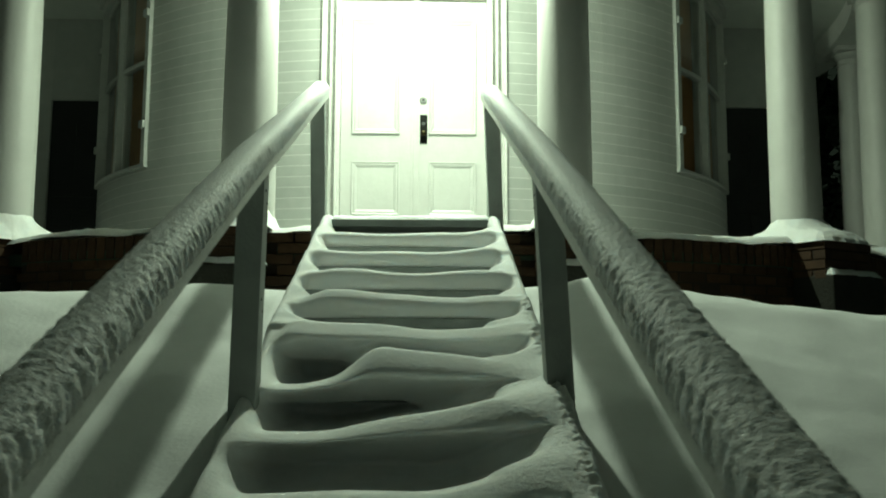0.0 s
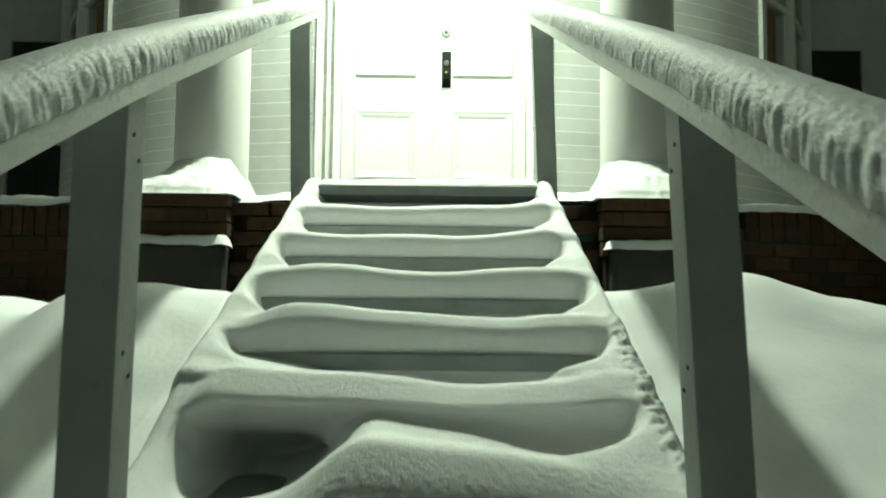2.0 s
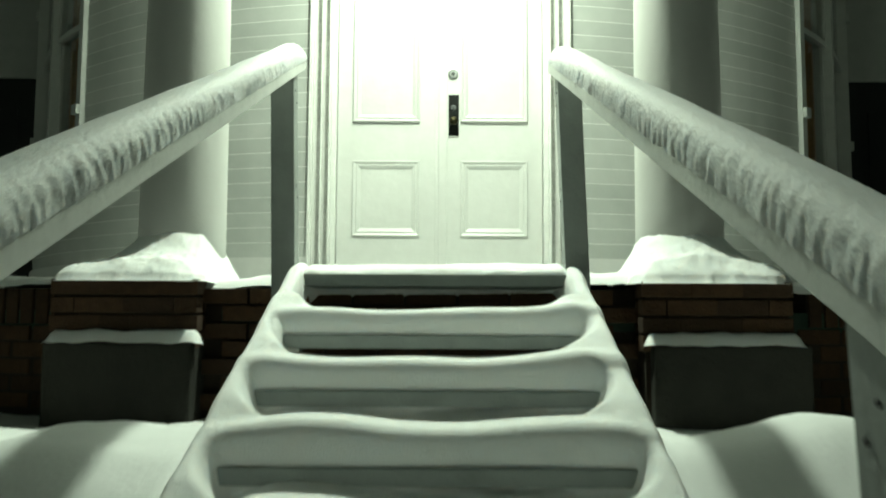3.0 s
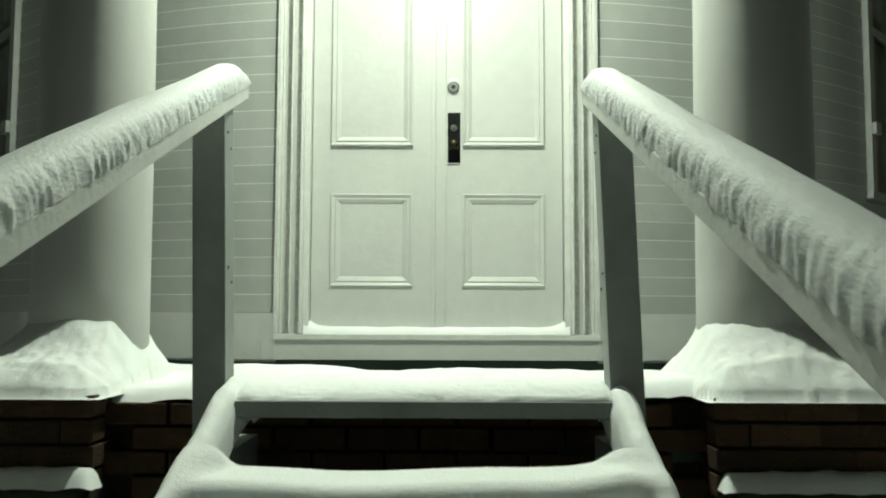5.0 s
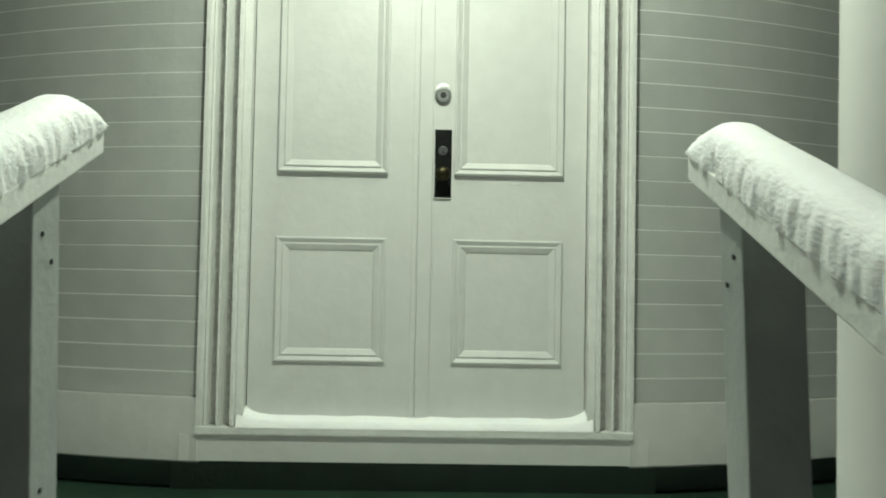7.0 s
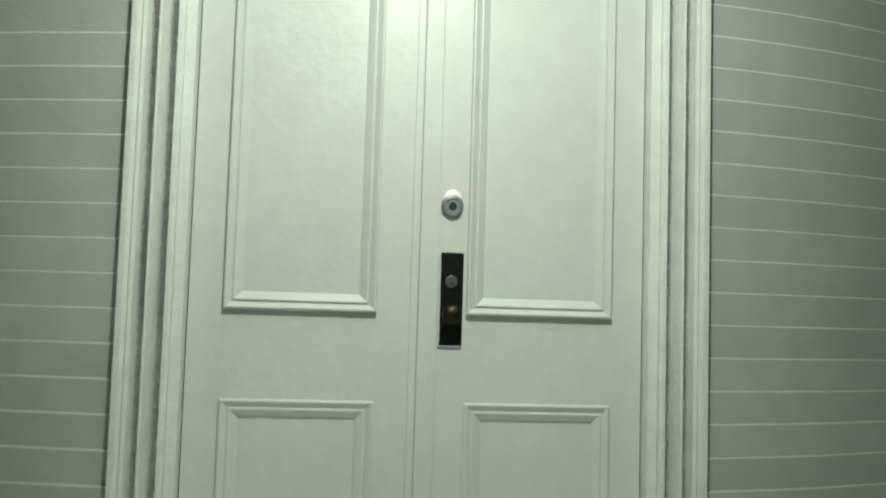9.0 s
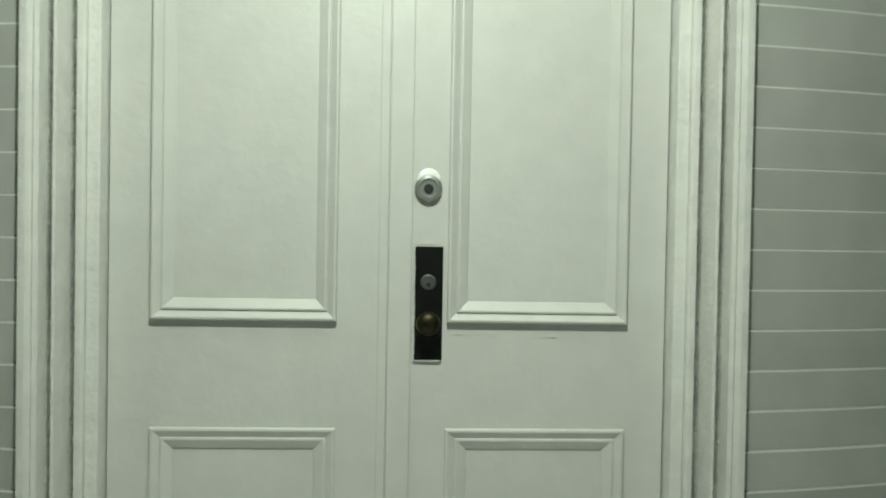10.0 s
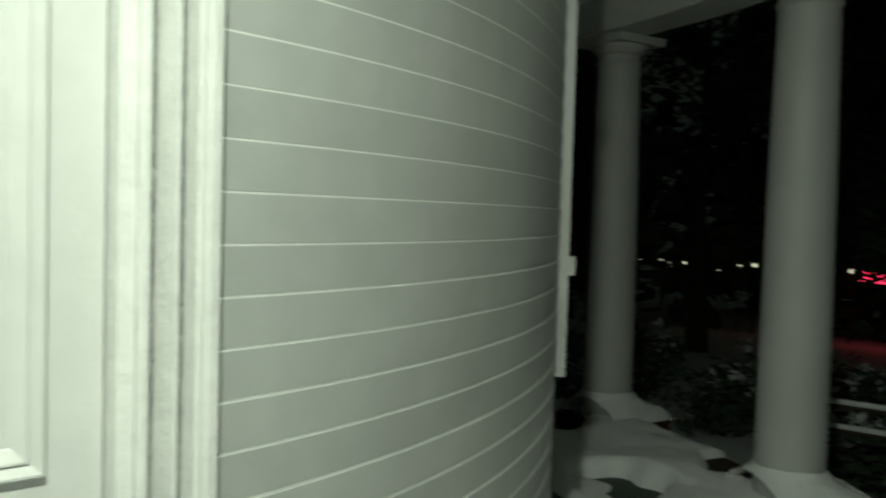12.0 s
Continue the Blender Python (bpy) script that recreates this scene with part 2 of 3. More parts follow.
MOULD = ((0, -0.002), (0, 0.012), (0.003, 0.016), (0.007, 0.0165), (0.022, 0.004), (0.024, 0.009), (0.028, 0.0095), (0.046, -0.003), (0.050, -0.008), (0.02, -0.008))
for side in (-1, 1):
    leaf = part("door_leaf", box(side * 0.003, side * (DW - 0.004), 0.006, 0.05, DBOT, DTOP), PAINT, entrance)
    xa, xb = (-0.535, -0.122) if side < 0 else (0.126, 0.538)
    rows = ((0.505, 0.970), (1.212, 2.235))
    # stiles and rails stand proud of the panel ground
    sx0, sx1 = (-DW + 0.004, -0.003) if side < 0 else (0.003, DW - 0.004)
    for a, b, nm in ((sx0, xa + 0.03, "stile"), (xb - 0.03, sx1, "stile")):
        part(nm, box(a, b, 0.0, 0.006, DBOT, DTOP), PAINT, leaf)
    for z0, z1 in ((DBOT, 0.535), (0.94, 1.242), (2.205, DTOP)):
        part("rail", box(xa + 0.03, xb - 0.03, 0.0, 0.006, z0, z1), PAINT, leaf)
    for (z0, z1), relief in zip(rows, (0.62, 1.0)):
        part("moulding", rect_ring(xa, xb, z0, z1, [(a, b * relief) for a, b in MOULD]), PAINT, leaf)
rng = random.Random(41)
for k in range(60):
    sgn = rng.choice((-1, 1))
    x, z = sgn * rng.uniform(0.14, 0.52), 1.195 - abs(rng.gauss(0, 0.016))
    w_, t_ = rng.uniform(0.008, 0.045), rng.uniform(-0.12, 0.12)
    bm = box(-w_ / 2, w_ / 2, -0.0006, 0.0, -0.0008, 0.0008)
    bmesh.ops.transform(bm, verts=bm.verts, matrix=Matrix.Translation((x, 0, z)) @ Matrix.Rotation(t_, 4, "Y"))
    part("paint_crack", bm, PAINT, entrance)
for k in range(90):
    sgn = rng.choice((-1, 1))
    x, z = sgn * rng.choice((0.690, 0.695, 0.700, 0.740, 0.745, 0.750)), rng.uniform(0.3, 2.4)
    w_ = rng.uniform(0.006, 0.03)
    bm = box(-0.0016, 0.0016, -0.0025, 0.0, -w_ / 2, w_ / 2)
    bmesh.ops.transform(bm, verts=bm.verts, matrix=Matrix.Translation((x, -0.0175, z)) @ Matrix.Rotation(rng.uniform(-0.35, 0.35), 4, "Y"))
    part("paint_flake", bm, TRIM, entrance)
part("astragal", box(-0.008, 0.045, -0.014, 0.0, DBOT, DTOP), PAINT, entrance, bevel=0.004)
part("astragal_bead", box(-0.03, -0.010, -0.006, 0.0, DBOT, DTOP), PAINT, entrance, bevel=0.002)

plate = part("lock_plate", box(0.052, 0.116, -0.006, 0.0, 1.125, 1.385), PLATE, entrance, "black lock plate with worn painted edge", bevel=0.002)


rng = random.Random(3)
for k in range(34):
    z = 1.127 + 0.0076 * k + rng.uniform(-0.002, 0.002)
    part("paint_chip", box(0.0508 - rng.uniform(0, 0.001), 0.0522 + rng.uniform(0, 0.0016), -0.0068, 0.0, z, z + rng.uniform(0.004, 0.010)), PAINT, plate, "old white paint left on the plate's edge")
part("paint_chip", box(0.051, 0.117, -0.0068, 0.0, 1.3835, 1.3865), PAINT, plate)
part("paint_chip", box(0.053, 0.112, -0.0068, 0.0, 1.1235, 1.1262), PAINT, plate)



def disc_y(x, z, profile, n=28, bm=None):
    """Turns (radius, proud) pairs round an axis that stands out of the door."""
    rings = [[(x + r * math.cos(2 * math.pi * i / n), -p, z + r * math.sin(2 * math.pi * i / n)) for i in range(n)] for r, p in profile]
    return sweep(rings, bm=bm)


part("keyhole_cover", disc_y(0.083, 1.303, [(0.018, 0.004), (0.018, 0.009), (0.014, 0.011), (0.003, 0.011)]), DULL, plate, "grey keyhole cover", smooth=False)
part("keyhole", disc_y(0.083, 1.298, [(0.0045, 0.010), (0.0045, 0.0125), (0.001, 0.0125)], 12), DARKHOLE, plate)
part("knob", disc_y(0.083, 1.213, [(0.020, 0.004), (0.016, 0.010), (0.011, 0.014), (0.011, 0.028), (0.021, 0.034), (0.027, 0.044), (0.026, 0.053), (0.016, 0.060), (0.002, 0.062)]), BRASS, plate, "tarnished brass door knob", smooth=True)
bolt = part("deadbolt", disc_y(0.080, 1.515, [(0.030, 0.0), (0.031, 0.008), (0.029, 0.015), (0.022, 0.019), (0.020, 0.019), (0.019, 0.016), (0.002, 0.016)]), STEEL, entrance, "grey steel deadbolt cylinder", smooth=False)
part("keyway", disc_y(0.080, 1.513, [(0.011, 0.015), (0.011, 0.0175), (0.001, 0.0175)], 16), DARKHOLE, bolt)
part("snow_cap", disc_y(0.080, 1.533, [(0.026, 0.0), (0.027, 0.008), (0.024, 0.013), (0.012, 0.0145), (0.001, 0.0145)], 24), SNOW, bolt, "cap of snow on the deadbolt", smooth=True)
# thin strip added where the deadbolt's shadow falls
part("deadbolt_shadow_strip", box(0.056, 0.110, -0.0025, 0.0, 1.388, 1.495), PAINT, entrance, "raised strip in place of the shadow below the deadbolt")

# door frame: stepped jamb and moulded casing
for side in (-1, 1):
    part("jamb", box(side * DW, side * (DW + 0.028), -0.05, 0.12, 0.27, DTOP + 0.03), TRIM, entrance, bevel=0.003)
    casing = ((0.660, -0.02), (0.660, -0.062), (0.664, -0.068), (0.676, -0.068), (0.682, -0.016), (0.707, -0.012), (0.712, -0.036), (0.720, -0.064),
              (0.727, -0.064), (0.731, -0.016), (0.758, -0.012), (0.764, -0.046), (0.771, -0.056), (0.777, -0.048), (0.785, -0.064), (0.800, -0.062), (0.803, -0.050), (0.803, 0.0))
    rings = [[(side * x, y, z) for x, y in casing] for z in (0.272, DTOP + 0.17)]
    casing_ob = part("casing", sweep(rings), TRIM, entrance, "many-times-painted moulded casing with chipped edges")
    # flaking paint on the flats, its grey partly standing in for shade
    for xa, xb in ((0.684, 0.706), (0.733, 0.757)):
        part("flaked_strip", box(side * xa, side * xb, -0.0185, -0.010, 0.274, DTOP + 0.168), FLAKED, casing_ob, "strip of flaking old paint, greyed for the shade between the ribs")
part("head_jamb", box(-DW - 0.028, DW + 0.028, -0.05, 0.12, DTOP, DTOP + 0.03), TRIM, entrance)
part("head_casing", box(-0.803, 0.803, -0.056, 0.0, DTOP + 0.17, DTOP + 0.32), TRIM, entrance, bevel=0.006)
part("head_board", box(-0.66, 0.66, -0.045, 0.02, DTOP + 0.03, DTOP + 0.17), TRIM, entrance, bevel=0.004)
part("sill", box(-0.803, 0.803, -0.066, 0.05, 0.240, 0.27), TRIM, entrance, "worn white painted door sill", bevel=0.005)
part("sill_board", box(-0.86, 0.86, -0.054, 0.05, 0.145, 0.240), PAINT, entrance, "pale board under the sill")
part("foundation", box(-0.9, 0.9, 0.0, 0.06, -0.45, 0.145), DECK, entrance, "dark green painted foundation strip")
part("backing", box(-0.82, 0.82, 0.0, 0.12, DTOP + 0.03, WALL_TOP), SIDING, entrance)

# snow lying on the sill and heaped in its corners
u = np.linspace(-0.655, 0.655, 120)
v = np.linspace(-0.067, 0.012, 14)
sx_, sy_ = np.meshgrid(u, v)
d_end = 0.648 - np.abs(sx_)
sz_ = 0.272 + 0.022 * step(-0.068, -0.05, sy_) + 0.012 * step(-0.06, 0.0, sy_) + 0.05 * np.exp(-np.clip(d_end, 0, 1) / 0.035) * step(-0.075, -0.02, sy_) + 0.004 * ripple(sx_, sy_, 9)
sz_ = np.where(sy_ < -0.0665, 0.268, sz_)
tagged(new("snow_on_sill", sheet("snow_on_sill", sx_, sy_, sz_, SNOW)), "thin snow heaped on the white door sill", "snow", kind="stuff")

# ---- windows in the bows ----
for side, nm in ((-1, "window_1"), (1, "window_2")):
    win = thing(nm, "tall paired sash window with a brown blind, in the bowed wall", "window", "structure")
    ft = 0.8
    part("window_frame", arc_band(side, W0 - 0.2, W0 + ft, RW - 0.12, RW + 0.035, WZ0 - 0.02, WZ1 + 0.05, n=2), CASING, win)
    part("window_frame", arc_band(side, W1 - ft, W1 + 0.2, RW - 0.12, RW + 0.035, WZ0 - 0.02, WZ1 + 0.05, n=2), CASING, win)
    part("window_frame", arc_band(side, W0 + ft, W1 - ft, RW - 0.12, RW + 0.03, WZ1 - 0.04, WZ1 + 0.05, n=10), CASING, win)
    part("window_head", arc_band(side, W0 - 0.8, W1 + 0.8, RW - 0.05, RW + 0.07, WZ1 + 0.05, WZ1 + 0.13, n=10), CASING, win)
    part("window_sill", arc_band(side, W0 - 0.3, W1 + 0.3, RW - 0.12, RW + 0.035, WZ0 - 0.05, WZ0 - 0.02, n=10), CASING, win)
    mid = 51.2
    part("mullion", arc_band(side, mid - 0.4, mid + 0.4, RW - 0.12, RW + 0.02, WZ0 - 0.02, WZ1 - 0.04, n=2), CASING, win)
    for p0, p1 in ((W0 + ft, mid - 0.4), (mid + 0.4, W1 - ft)):
        for z0, z1, dep in ((WZ0 - 0.02, 2.12, 0.045), (2.085, WZ1 - 0.04, 0.02)):
            sash = part("sash", arc_band(side, p0, p0 + 0.35, RW - dep - 0.04, RW - dep, z0, z1, n=1), CASING, win)
            part("stile", arc_band(side, p1 - 0.35, p1, RW - dep - 0.04, RW - dep, z0, z1, n=1), CASING, sash)
            part("rail", arc_band(side, p0 + 0.35, p1 - 0.35, RW - dep - 0.04, RW - dep, z0, z0 + 0.04, n=4), CASING, sash)
            part("rail", arc_band(side, p0 + 0.35, p1 - 0.35, RW - dep - 0.04, RW - dep, z1 - 0.035, z1, n=4), CASING, sash)
            pane = part("pane", arc_band(side, p0 + 0.35, p1 - 0.35, RW - dep - 0.022, RW - dep - 0.018, z0 + 0.04, z1 - 0.035, n=4), glass, sash, "dark glass pane")
            pane.visible_shadow = False
        part("blind", arc_band(side, p0, p1, RW - 0.135, RW - 0.125, WZ0, WZ1, n=6), CURTAIN, win, "brown drawn blind behind the glass")
    for p in (W0 + 0.5, W1 - 0.5):
        for z in (1.46, 2.55):
            part("hinge", arc_band(side, p - 0.6, p + 0.6, RW + 0.03, RW + 0.06, z - 0.035, z + 0.035, n=1), CASING, win, "white painted storm-sash hinge block", bevel=0.004)

# ---- porch: deck, brick front, piers, columns, ceiling ----
RC = 4.80
# side, bearing and distance of each column from the centre of its bow
COLS = ((1, 7.88, 4.80), (1, 31.6, 4.83), (1, 60.2, 4.81), (1, 83.5, 4.93), (-1, 8.86, 4.74), (-1, 33.1, 4.845), (-1, 60.2, 4.81), (-1, 83.5, 4.93))
PIER_TOP = 0.15
deck = thing("porch_floor", "green painted porch floor around the house", "floor", "structure")
for side in (-1, 1):
    part("boards", arc_band(side, 0.0, 95, RW - 0.1, RC + 0.18, -0.05, 0.03, n=40), DECK, deck)
part("boards", box(-CX, CX, -1.70, 0.0, -0.05, 0.03), DECK, deck)

pa = np.linspace(0.4, 92, 200)
along = [(-1, p, None) for p in pa[::-1]] + [(0, 0.0, x) for x in np.linspace(-CX, CX, 36)] + [(1, p, None) for p in pa]
t_ = np.repeat(np.linspace(0.02, RC + 0.205 - RW, 80)[:, None], len(along), 1)
xs, ys = np.zeros(t_.shape), np.zeros(t_.shape)
for j, (side, p, x) in enumerate(along):
    r = RW + t_[:, j]
    xs[:, j] = x if side == 0 else side * (CX + r * math.sin(radians(p)))
    ys[:, j] = CY - r * math.cos(radians(p))
pp = np.array([p for _, p, _ in along])[None, :]
zs = -0.037 + 0.195 * step(0.16, 0.85, t_) + 0.035 * ripple(xs, ys, 1.6, 11.0) * step(0.2, 0.6, t_) + 0.02 * step(1.0, 1.4, t_) + 0.003 * ripple(xs, ys, 14.0, 3.0)
zs = zs - 0.17 * step(0.25, 0.45, ripple(xs, ys, 1.1, 5.0)) * step(36, 50, pp) * step(0.3, 1.0, t_)
zs = zs - (0.05 * np.clip((t_ - 1.60) / 0.105, 0, 1) ** 3) * step(0.50, 0.58, np.abs(xs)) - 0.025 * step(1.42, 1.60, t_) * (1 - step(0.46, 0.56, np.abs(xs)))
zs += 0.006 * ripple(xs, ys, 24.0, 8.0) * step(1.2, 1.55, t_)
tagged(new("porch_snow", sheet("porch_snow", xs, ys, zs, SNOW)), "blown snow covering the porch floor before the door", "snow", kind="stuff")


def column(side, phi, r):
    x, y = bow(side, phi, r)
    c = thing("porch_column", "round white wooden porch column standing in snow", "column", group="porch columns", at=(x, y, 0))
    part("shaft", lathe([(0.185, 0.0), (0.184, 0.45), (0.182, 1.0), (0.175, 1.8), (0.165, 2.4), (0.158, 2.84), (0.158, 2.86)], (0, 0), 56), COLUMN, c, smooth=True)
    part("necking", lathe([(0.158, 2.78), (0.168, 2.785), (0.172, 2.795), (0.168, 2.805), (0.158, 2.81)], (0, 0), 56), COLUMN, c, smooth=True)
    part("capital", lathe([(0.158, 2.85), (0.185, 2.87), (0.205, 2.90), (0.21, 2.92)], (0, 0), 56), COLUMN, c, smooth=True)
    part("abacus", box(-0.235, 0.235, -0.235, 0.235, 2.92, 2.98), COLUMN, c, bevel=0.006)
    return c


for side, phi, r in COLS:
    c = column(side, phi, r)
    c.rotation_euler[2] = radians(side * phi)

lid = thing("ceiling", "pale painted porch ceiling with a curved beam", "ceiling", "structure")
bm = bmesh.new()
for side in (-1, 1):
    arc_band(side, 0, 95, RW - 0.1, RC + 0.7, 3.22, 3.30, n=36, bm=bm)
box(-CX, CX, CY - RC - 0.7, 0.05, 3.22, 3.30, bm)
part("boards", bm, CEIL, lid)
bm = bmesh.new()
for side in (-1, 1):
    arc_band(side, 0, 95, RC - 0.17, RC + 0.17, 2.98, 3.22, n=36, bm=bm)
box(-CX, CX, CY - RC - 0.17, CY - RC + 0.17, 2.98, 3.22, bm)
part("beam", bm, TRIM, lid)
roof = thing("roof", "dark shingled porch and house roof", "roof", "structure")
bm = bmesh.new()
for side in (-1, 1):
    arc_band(side, 0, 95, 0.6, RC + 0.8, 3.31, 3.40, n=36, bm=bm)
box(-4.5, 4.5, 2.7, 12, 3.31, 3.40, bm)
box(-CX, CX, CY - RC - 0.8, 3, 3.31, 3.40, bm)
part("covering", bm, ROOF, roof)

fixture = thing("porch_light", "small hanging lamp burning over the entrance", "lamp", at=(LAMP.x, LAMP.y, 0))
part("canopy", lathe([(0.001, 3.219), (0.07, 3.218), (0.07, 3.205), (0.045, 3.19), (0.012, 3.185), (0.012, 2.98), (0.032, 2.975), (0.032, 2.94), (0.001, 2.94)], (0, 0), 28), STEEL, fixture, smooth=True)
part("bulb", lathe([(0.014, 2.94), (0.022, 2.93), (0.03, 2.915), (0.022, 2.90), (0.001, 2.895)], (0, 0), 20), emitter("bulb_glow", (1, 0.95, 0.85), 12), fixture, "glowing bulb", smooth=True)

# ---- outside stairs ----
RISE, RUN = 0.143, 0.36
T1Y, T1Z = -2.47, -0.057
ALPHA = math.atan2(RISE, RUN)
NT = 12
stairs = thing("front_steps", "open wooden front steps buried in drifted snow", "stairs")
tread_bm = box(-0.475, 0.475, 0.0, 0.30, -0.042, 0.0)
tread_me = finish(tread_bm, "tread", WOOD, bevel=0.004)
for k in range(NT):
    ob = new("tread", tread_me)
    ob.parent = stairs
    ob.location = (0, T1Y - RUN * k - (0.013 if k < 4 else -0.33), T1Z - RISE * k)
part("landing_board", box(-0.475, 0.475, -2.082, -1.78, 0.115, 0.157), WOOD, stairs, bevel=0.004)
for side in (-1, 1):
    rings = []
    for y, z in ((-1.80, 0.155), (-2.05, 0.155), (-2.47, 0.02), (-6.75, 0.02 - 4.28 * RISE / RUN)):
        a, b = side * 0.476, side * 0.530
        rings.append([(a, y, z - 0.27), (b, y, z - 0.27), (b, y, z - 0.12), (a, y, z - 0.12)])
    part("stringer", sweep(rings), WOOD, stairs)

# the snow on the steps, as a height over their slope
L = math.hypot(RISE, RUN)
nx_, ns_ = 210, 1000
xg = np.linspace(-0.565, 0.565, nx_)
sg = np.linspace(-0.20, NT * L + 0.1, ns_)
X, S = np.meshgrid(xg, sg)
dsc = sg[1] - sg[0]
dxc = xg[1] - xg[0]
sa, ca = math.sin(ALPHA), math.cos(ALPHA)
KX = (-0.47, -0.34, -0.22, -0.10, 0.10, 0.25, 0.34, 0.44)
# depth of the snow across each tread, from the highest down
DEPTH = (
    (0.088, 0.084, 0.082, 0.084, 0.084, 0.090, 0.098, 0.115),
    (0.095, 0.088, 0.084, 0.082, 0.082, 0.092, 0.100, 0.112),
    (0.092, 0.105, 0.100, 0.090, 0.085, 0.092, 0.100, 0.105),
    (0.075, 0.126, 0.128, 0.112, 0.092, 0.094, 0.108, 0.105),
    (0.140, 0.125, 0.115, 0.108, 0.092, 0.096, 0.098, 0.125),
    (0.035, 0.032, 0.060, 0.178, 0.150, 0.130, 0.120, 0.105),
    (0.045, 0.048, 0.055, 0.080, 0.110, 0.150, 0.185, 0.190),
    (0.068, 0.068, 0.068, 0.070, 0.075, 0.105, 0.135, 0.190),
    (0.08, 0.08, 0.08, 0.085, 0.09, 0.10, 0.13, 0.15),
)
# how far the wind has scoured the back of each tread
SCOUR = (
    (0.0,) * 8, (0.01,) * 8, (0.02,) * 8, (0.03,) * 8, (0.0, 0.0, 0.02, 0.05, 0.08, 0.09, 0.08, 0.0),
    (0.05, 0.06, 0.05, 0.01, 0.02, 0.03, 0.02, 0.0),
    (0.05, 0.05, 0.05, 0.06, 0.08, 0.08, 0.02, 0.0),
    (0.05, 0.05, 0.05, 0.05, 0.06, 0.06, 0.05, 0.0),
    (0.05, 0.05, 0.05, 0.05, 0.05, 0.05, 0.05, 0.0),
)


def across(row):
    v = np.interp(xg, KX, row)
    k = np.exp(-0.5 * (np.arange(-12, 13) / 4.0) ** 2)
    return np.convolve(np.pad(v, 12, mode="edge"), k / k.sum(), "valid")


raw = np.full(X.shape, -0.5)
void = np.zeros(X.shape, bool)
cave = np.zeros(X.shape, bool)
# stretches where the gap under a board is blown open
HOLE = {0: (-0.44, 0.36), 1: (-0.1, 0.40), 2: (-0.15, 0.42), 3: (-0.12, 0.41), 4: (-0.56, -0.16), 5: (-0.62, 0.12)}
for k in range(-1, NT + 1):
    row = min(max(k, 0), len(DEPTH) - 1)
    th = (across(DEPTH[row]) + 0.004 * np.sin(13 * xg + 2.3 * k))[None, :]
    top = (S - k * L + th * sa) * math.tan(ALPHA) + th * ca
    top = top - across(SCOUR[row])[None, :] * np.exp(-((S - (k - 1) * L - 0.085) / 0.075) ** 2)
    face = -(S - k * L - 0.0015 * np.sin(8 * xg + 1.7 * k)[None, :]) * (ca / sa)
    # the rounded lip
    z1 = (0.80 if k < 3 else 0.66 if k < 4 else 0.50) * th
    back = 0.03 if k < 3 else 0.05 if k < 4 else 0.085 + 0.25 * np.clip(th - 0.09, 0, 1)
    s1, h1 = k * L - z1 * sa, z1 * ca
    s2, h2 = k * L - back * ca - th * sa, -back * sa + th * ca
    lip = h1 + (h1 - h2) / (s1 - s2) * (S - s1)
    body = np.minimum(np.minimum(top, face), lip)
    under = (face < top) & (body > raw)
    xa, xb = HOLE.get(k, (9.0, 9.1))
    u_ = (X - (xa + xb) / 2) / ((xb - xa) / 2)
    void = np.where(body > raw, under & (np.abs(u_) < 1) & (S - k * L > (0.036 + 0.06 * u_ ** 4) * sa), void)
    cave = np.where(body > raw, under & (k >= 4) & (S - k * L > -0.02), cave)
    raw = np.maximum(raw, body)
part_ = (S / L - 0.02 + 0.5) % 1.0 - 0.5
right_in = 0.448 - 0.05 * step(4.6 * L, 6.0 * L, S) - 0.012 * np.sin(S * 5) - (0.3 + 0.4 * step(2.5 * L, 4.0 * L, S)) * part_ ** 2
low = step(3.3 * L, 4.1 * L, S)
fill = np.maximum(step(0.0, 0.05, X - right_in), step(0.0, 0.045, -X - 0.458 + 0.018 * low + (0.2 + 0.3 * step(2.5 * L, 3.5 * L, S)) * (1 - low) * part_ ** 2))
level = 0.066 + 0.012 * ripple(X, S, 5.0, 4.0) + 0.02 * step(4.6 * L, 5.6 * L, S) * step(0.2, 0.4, X)
level = level - 0.03 * low * (X < 0)
h = raw * (1 - fill) + np.where((X < 0) & (low > 0.5), 0.93 * level + 0.07 * raw, np.maximum(level, raw * 0.5 + level * 0.5)) * fill
h = blur(h, 0.013 / dxc, 0.010 / dsc)
soft = step(3.6 * L, 4.6 * L, S) * (0.55 + 0.45 * step(0.22, 0.40, X) * step(4.3 * L, 5.2 * L, S))
h = h * (1 - soft) + blur(h, 0.03 / dxc, 0.026 / dsc) * soft
void &= (fill < 0.25) & (np.abs(X) < 0.445)
grain = step(0.25, 0.5, X) * step(4.5 * L, 5.2 * L, S) + 0.7 * step(3 * L, 5 * L, S)
h = h + 0.0013 * ripple(X, S, 95.0, 1.0, 3) * (0.5 + 0.9 * grain) + 0.0012 * ripple(X, S, 130.0, 6.0, 2)
# crumbs along the outer edge
h = h + 0.016 * ripple(X, S, 38.0, 12.0, 3) * step(0.47, 0.52, X) * step(2.2 * L, 3.2 * L, S)
edge = np.clip((np.abs(X) - 0.515) / 0.05, 0, 1)
h = h - 0.12 * edge ** 2.2
cave = blur((cave & (fill < 0.15) & (X > -0.42)).astype(float), 0.025 / dxc, 0.008 / dsc)
# hollows blown out under the boards
hollow = step(0.15, 0.75, blur(void.astype(float), 0.022 / dxc, 0.004 / dsc))
